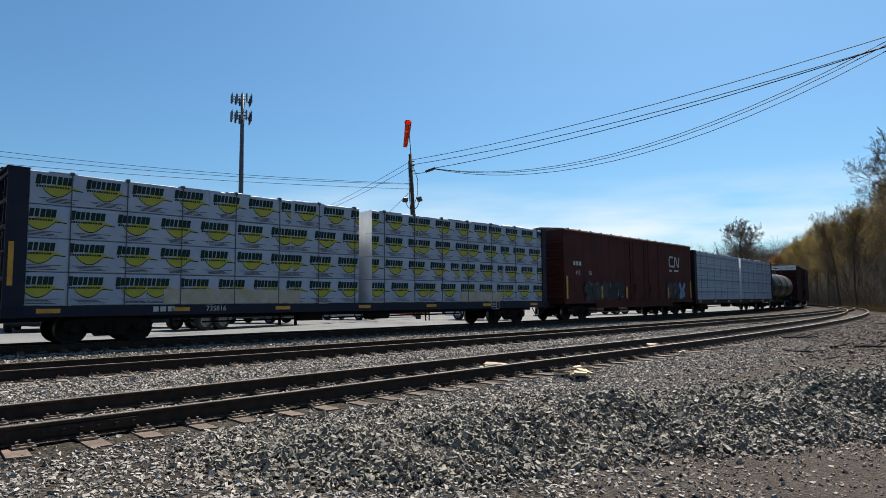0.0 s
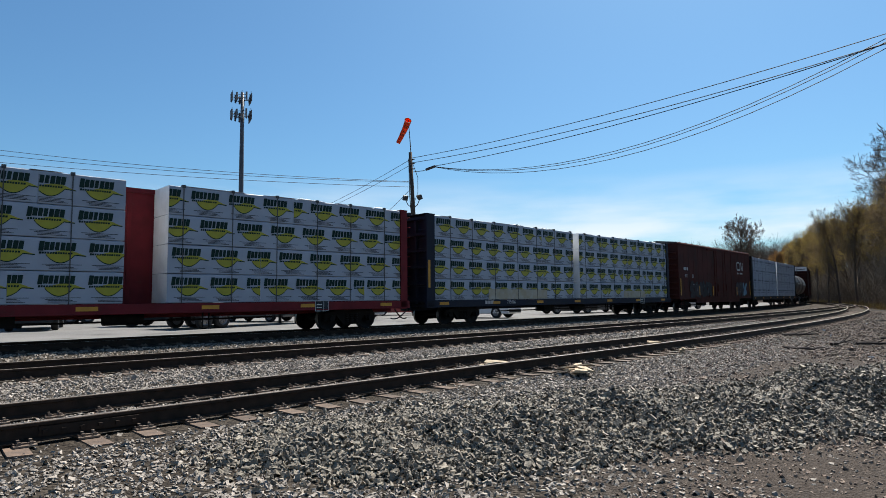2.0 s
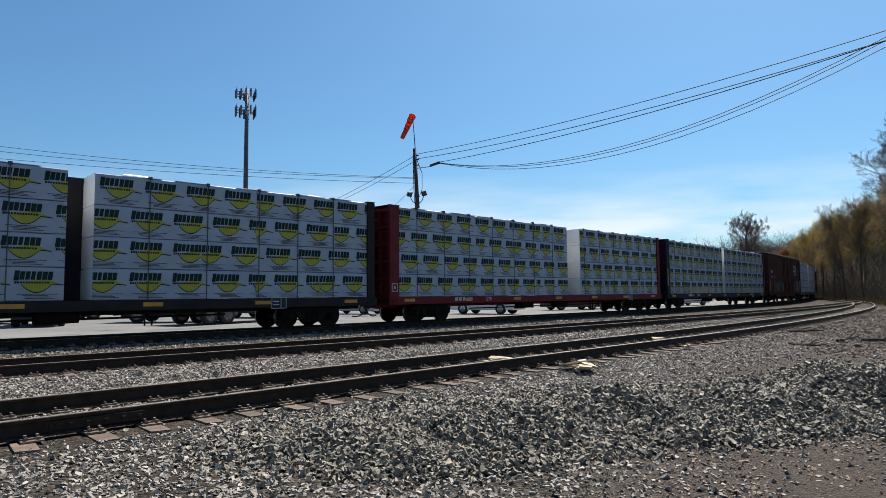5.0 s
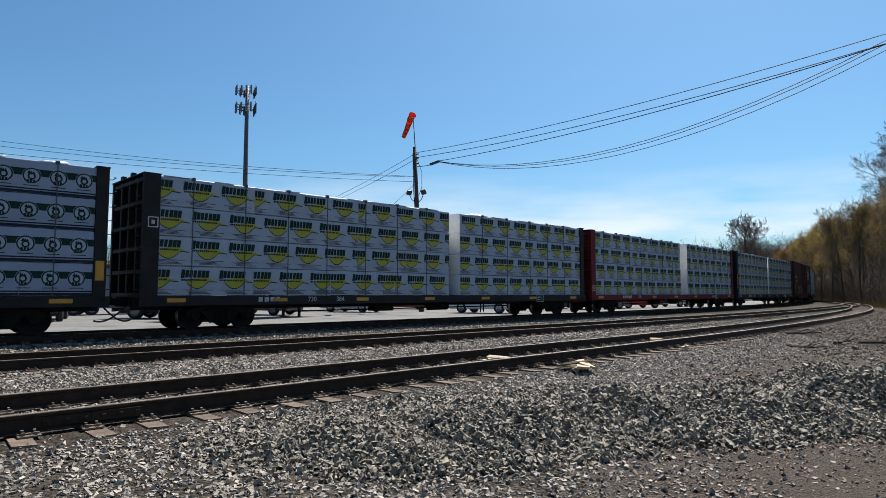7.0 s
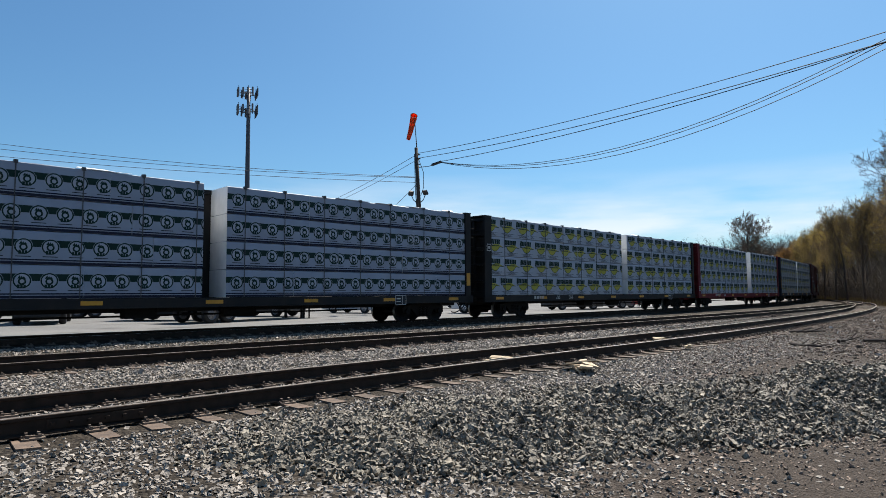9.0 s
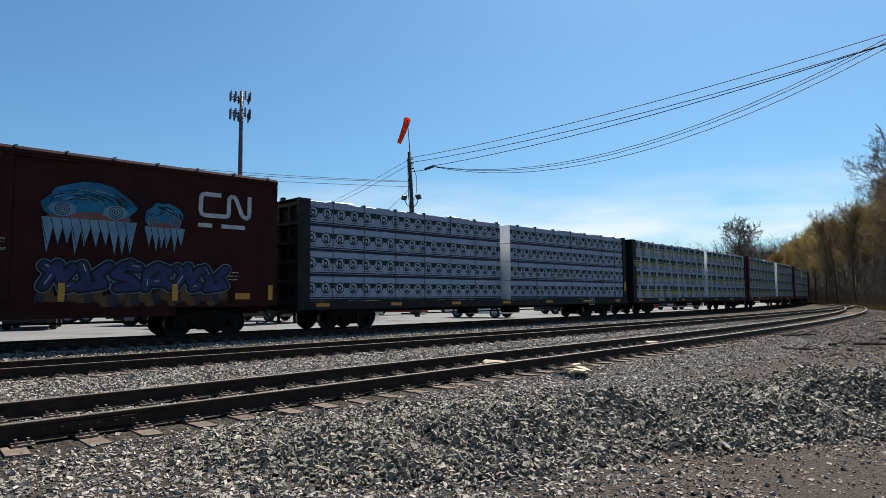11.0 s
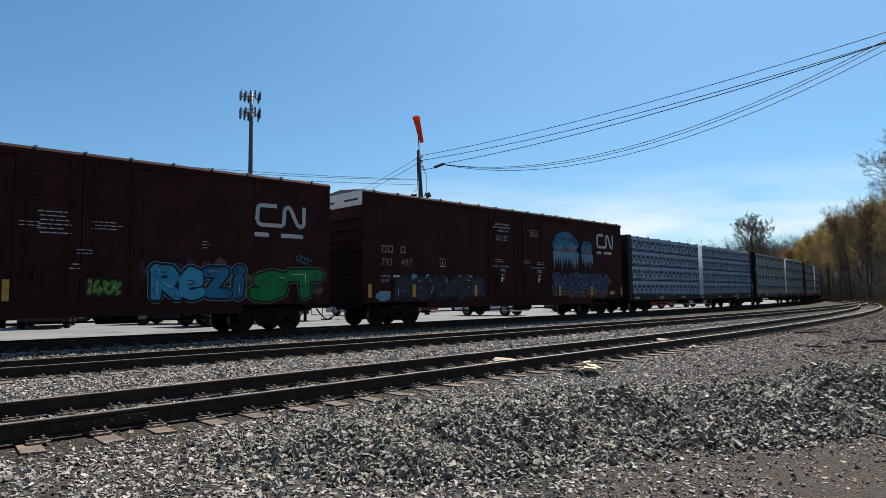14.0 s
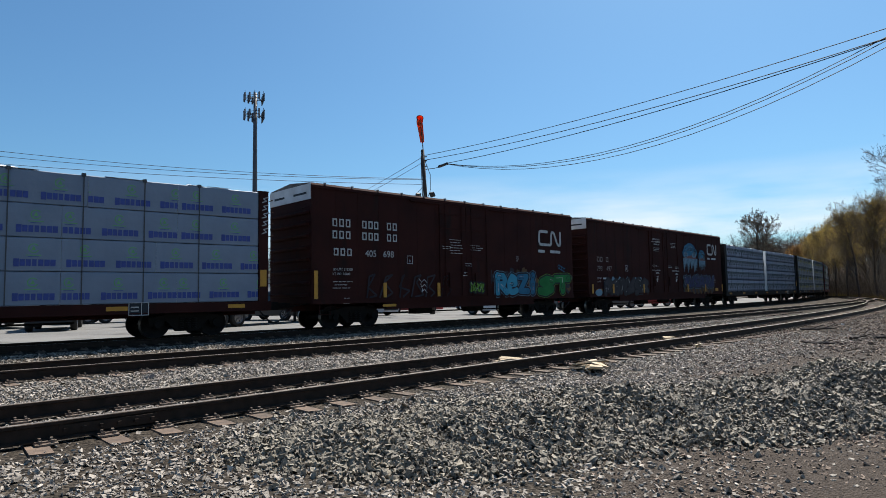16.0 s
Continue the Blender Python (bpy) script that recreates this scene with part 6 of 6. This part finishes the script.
for k, bearing, depth, tall, turn in PLACES:
    m = pose(bearing * depth, depth, -0.45, 0, 0, turn)
    ob = copy_thing(BASE[k], m) if k in used else BASE[k]
    used.add(k)
    ob.matrix_basis = m
    ob.scale = (tall / 15,) * 3
lone = tree_kind(58, 21.3, None, 0, 0, "lone bare round-crowned tree beyond the tracks", spread=1.12, trunk=.42, twig=.03, bole=.36, reach=.31)
lone.matrix_basis = pose(71.0, 150, -0.4)


def brush(name, spots, count, height, seed, material, label, thin=0.02, z0=-0.5, wide=1.4):
    """Bare scrub: many thin leaning stems with side twigs, one mass."""
    rs = np.random.RandomState(seed)
    p = np.array(spots)
    k = rs.randint(0, len(p) - 1, count)
    u = rs.rand(count, 1)
    base = p[k] * (1 - u) + p[k + 1] * u
    base = np.c_[base + rs.normal(0, wide, (count, 2)), np.full(count, z0)]
    V, F = [], []
    for level in range(3):
        n = len(base)
        h = height * (1, .5, .3)[level] * rs.uniform(.35, 1.0, n)[:, None]
        d = rs.normal(0, (.28, .8, 1.0)[level], (n, 3))
        d[:, 2] = 1
        d /= np.linalg.norm(d, axis=1, keepdims=True)
        tip = base + d * h
        w = thin * (1, .6, .4)[level] * np.ones((n, 1))
        side = np.cross(d, rs.normal(size=(n, 3)))
        side /= np.linalg.norm(side, axis=1, keepdims=True)
        other = np.cross(d, side)
        ring_ = [side, -.5 * side + .87 * other, -.5 * side - .87 * other]
        k0 = sum(len(q) for q in V)
        V.append(np.stack([base + q * w for q in ring_] + [tip + q * w * .3 for q in ring_], 1).reshape(-1, 3))
        i = np.arange(n)[:, None] * 6 + k0
        for a_i, b_i in ((0, 1), (1, 2), (2, 0)):
            F.append(np.concatenate([i + a_i, i + b_i, i + b_i + 3, i + a_i + 3], 1))
        t = rs.uniform(.3, .95, (n * 2, 1))
        j = rs.randint(0, n, n * 2)
        base = base[j] * (1 - t) + tip[j] * t
    ob = new(name, big_mesh(name, np.concatenate(V), np.concatenate(F), [material]))
    return tagged(ob, label, "brush", kind="stuff")


EDGE = [(41, 54), (45, 62), (51, 72), (58, 85), (65, 100), (73, 117), (81, 135), (87, 150), (92, 170)]
brush("brush", EDGE, 1500, 3.6, 3, M_BRUSH, "tangled bare brown scrub under the trees", 0.028)
brush("brush", [(x + 6, y) for x, y in EDGE], 1500, 9.0, 9, M_BRUSH, "tall bare brown thicket behind the scrub", 0.05, -0.5, 2.6)
brush("weeds", [(x - 2.2, y) for x, y in EDGE[:7]], 1500, 0.9, 5, M_BUD, "dry yellow-green weeds along the track edge", 0.008, -0.5, 0.7)
brush("far_trees", [(132, 298), (146, 294), (160, 290), (175, 280), (190, 260)], 1500, 15, 12, M_FARWOOD, "distant hazy leafless woods on a low rise", .11, 11.0, 9)
brush("far_trees", [(-220, 250), (-140, 270), (-60, 280), (0, 300)], 1500, 14, 14, M_FARWOOD, "distant leafless woods behind the lot", .11, 9.0, 9)


def rise(name, x0, x1, y, h, seed):
    xs = np.linspace(x0, x1, 60)
    r = np.random.RandomState(seed)
    top = h * (1 - ((xs - (x0 + x1) / 2) / (x1 - x0) * 2) ** 4) * (1 + .15 * np.interp(xs, np.linspace(x0, x1, 12), r.randn(12)))
    rows = [(y - 40, 0), (y - 15, .6), (y, 1.0), (y + 40, .9)]
    v = np.concatenate([np.c_[xs, np.full(60, yy), -0.6 + top * k] for yy, k in rows])
    i = np.arange(3)[:, None] * 60 + np.arange(59)[None]
    f = np.stack([i, i + 1, i + 61, i + 60], -1).reshape(-1, 4)
    tagged(new(name, big_mesh(name, v, f, [M_FARWOOD], smooth=True)), "low wooded rise in the distance", "hill", kind="structure")


rise("backdrop", 70, 330, 300, 17, 4)
rise("backdrop", -420, 60, 300, 15, 6)

# ---- bits lying past the heap ----


def floor_at(x, y):
    return float(ground_z(np.array([x]), np.array([y]))[0])


for x, y, tall in ((19.3, 27.0, 0.75), (58.0, 83.0, 1.1), (62.5, 92.0, 1.3), (42.0, 57.5, 1.9)):
    b = Build()
    b.tube([(0, 0, -0.1), (0.01, 0, tall * .6), (0.03, 0.01, tall)], [0.11, 0.10, 0.09], M_POLE, 8)
    b.box(-0.13, 0.15, -0.12, 0.12, tall - 0.06, tall, M_POLE)
    tagged(part("short_post", b), "short dark wooden post in the dirt", "post", "short posts").matrix_basis = pose(x, y, floor_at(x, y))


def branch(x, y, ln, turn, seed):
    r = random.Random(seed)
    b = Build()
    p, pts = Vector((-ln / 2, 0, 0.05)), []
    for k in range(7):
        pts.append(p.copy())
        p = p + Vector((ln / 6, r.uniform(-.06, .06), r.uniform(-.02, .03)))
    b.tube(pts, [0.05, .05, .045, .04, .035, .03, .015], M_POLE, 6)
    for k in (2, 3, 4, 5):
        q = pts[k]
        b.tube([q, q + Vector((r.uniform(.1, .3), r.uniform(-.35, .35), r.uniform(.02, .2)))], [.02, .008], M_POLE, 5)
    tagged(part("fallen_branch", b), "dark fallen branch lying on the dirt", "branch", "fallen branches").matrix_basis = pose(x, y, floor_at(x, y), 0, 0, turn)


for k, (x, y, ln, turn) in enumerate(((13.2, 18.9, 1.6, -20), (15.6, 21.0, 1.9, -35), (11.6, 18.6, 0.9, 30), (12.0, 21.5, 1.1, 5), (9.5, 17.0, 0.8, -50), (17.5, 24.0, 1.4, -10), (24.0, 34.0, 2.0, 15))):
    branch(x, y, ln, turn, k)
r = random.Random(3)
for k, (x, y) in enumerate(((16.4, 23.2), (14.4, 24.0), (13.4, 22.0), (10.2, 15.2), (20.0, 30.0))):
    b = Build()
    b.add([(r.uniform(-.09, .09), r.uniform(-.07, .07), r.uniform(0, .08)) for _ in range(4)] + [(0, 0, -.01)], [(0, 1, 2), (0, 2, 3), (0, 1, 4), (1, 2, 4), (2, 3, 4), (3, 0, 4)], M_ENDWHITE)
    tagged(part("litter", b), "small white scrap of litter on the ground", "litter", "litter").matrix_basis = pose(x, y, floor_at(x, y) + .012)

# ---- loose stones ----
CUBE_V = np.array([(x, y, z) for x in (-1, 1) for y in (-1, 1) for z in (-1, 1)], float)
CUBE_F = np.array([(0, 1, 3), (0, 3, 2), (4, 6, 7), (4, 7, 5), (0, 4, 5), (0, 5, 1), (2, 3, 7), (2, 7, 6), (1, 5, 7), (1, 7, 3)])  # open underneath


def stones(name, xy, size, material, label, seed, lift=0.15, tilt=0.42, vary=0.26):
    """Broken, angular stones lying on the ground."""
    rs = np.random.RandomState(seed)
    n = len(xy)
    size = size * rs.lognormal(0, vary, n)
    q = rs.normal(size=(n, 4)) * [1, tilt, tilt, 1]
    q /= np.linalg.norm(q, axis=1, keepdims=True)
    w, x, y, z = q.T
    R = np.stack([np.stack([1 - 2 * (y * y + z * z), 2 * (x * y - z * w), 2 * (x * z + y * w)], -1), np.stack([2 * (x * y + z * w), 1 - 2 * (x * x + z * z), 2 * (y * z - x * w)], -1), np.stack([2 * (x * z - y * w), 2 * (y * z + x * w), 1 - 2 * (x * x + y * y)], -1)], 1)
    shape = CUBE_V[None] * (1 + rs.uniform(-.55, .25, (n, 8, 3))) * np.stack([rs.uniform(.75, 1.25, n), rs.uniform(.5, .9, n), rs.uniform(.25, .52, n)], -1)[:, None]
    v = np.einsum("nij,nkj->nki", R, shape) * (size / 2)[:, None, None]
    c = np.c_[xy, ground_z(xy[:, 0], xy[:, 1]) + size * lift]
    v = (v + c[:, None]).reshape(-1, 3)
    f = (CUBE_F[None] + (np.arange(n) * 8)[:, None, None]).reshape(-1, 3)
    ob = new(name, big_mesh(name, v, f, [material]))
    return tagged(ob, label, "gravel", kind="stuff")


rs = np.random.RandomState(77)
# stones of the heap
pts = np.c_[rs.uniform(-2.5, 14.0, 270000), rs.uniform(4.2, 12.8, 270000)]
keep = rs.rand(len(pts)) < np.clip(mound(pts[:, 0], pts[:, 1]) / 0.06, 0, 1)
pts = pts[keep]
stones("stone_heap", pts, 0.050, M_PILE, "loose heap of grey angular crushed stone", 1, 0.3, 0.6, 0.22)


def field(count, s_rng, o_rng):
    s, o = rs.uniform(*s_rng, count), rs.uniform(*o_rng, count)
    return along(s, o), s, o


# ballast of the tracks and the stony ground by the camera
xy, s, o = field(140000, (-20, 4), (7.2, 18.0))
o3 = np.interp(s, *TRACK3)
near_rail = np.minimum(abs(o - o3 - 0.752), abs(o - o3 + 0.752)) < 0.10
dens = np.clip(1.25 - np.hypot(xy[:, 0], xy[:, 1]) / 26, .15, 1) * np.where(o - o3 > 3.2, np.clip(1.1 - (xy[:, 0] + 0.5) / 3.2, .06, 1), 1)
ends = (abs(o - o3) > 0.8) & (abs(o - o3) < 1.3)
keep = (~near_rail) & (rs.rand(len(xy)) < dens * np.where(ends, .08, 1))
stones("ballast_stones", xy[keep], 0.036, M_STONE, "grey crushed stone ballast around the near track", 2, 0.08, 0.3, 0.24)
xy, s, o = field(40000, (-20, 16), (0.2, 8.5))
o2 = np.interp(s, *TRACK2)
near_rail = np.minimum(abs(o - o2 - 0.752), abs(o - o2 + 0.752)) < 0.12
stones("ballast_stones", xy[~near_rail], 0.05, M_STONE, "grey crushed stone ballast between the tracks", 3, 0.08, 0.28)
xy, s, o = field(24000, (-2, 40), (8.5, 22))
o3 = np.interp(s, *TRACK3)
keep = np.minimum(abs(o - o3 - 0.752), abs(o - o3 + 0.752)) > 0.12
stones("ballast_stones", xy[keep], 0.05, M_BROWNSTONE, "scattered stones on brown ground past the heap", 4, 0.1)

pts = np.c_[rs.uniform(1.0, 9.5, 34000), rs.uniform(4.0, 9.5, 34000)]
keep = (mound(pts[:, 0], pts[:, 1]) < 0.05) & (rs.rand(len(pts)) < 0.35 + 0.3 * wob(pts[:, 0], pts[:, 1], 1.9, 6)) & (pts[:, 1] < 6.0 + 0.42 * pts[:, 0])
stones("grit", pts[keep], 0.021, M_BROWNSTONE, "fine brown grit on the packed dirt", 5, 0.1, 0.3, 0.4)
pts = np.c_[rs.uniform(4.0, 30.0, 42000), rs.uniform(9.5, 32.0, 42000)]
s_, o_ = to_line(pts[:, 0], pts[:, 1])
keep = (mound(pts[:, 0], pts[:, 1]) < 0.05) & (o_ > np.interp(s_, *TRACK3) + 1.4) & (rs.rand(len(pts)) < 0.75 + 0.4 * wob(pts[:, 0], pts[:, 1], 0.8, 6)) & (pts[:, 0] < 0.85 * pts[:, 1])
stones("grit", pts[keep], 0.045, M_BROWNSTONE, "reddish brown loose stones on the yard ground", 6, 0.1, 0.3, 0.35)

motions()
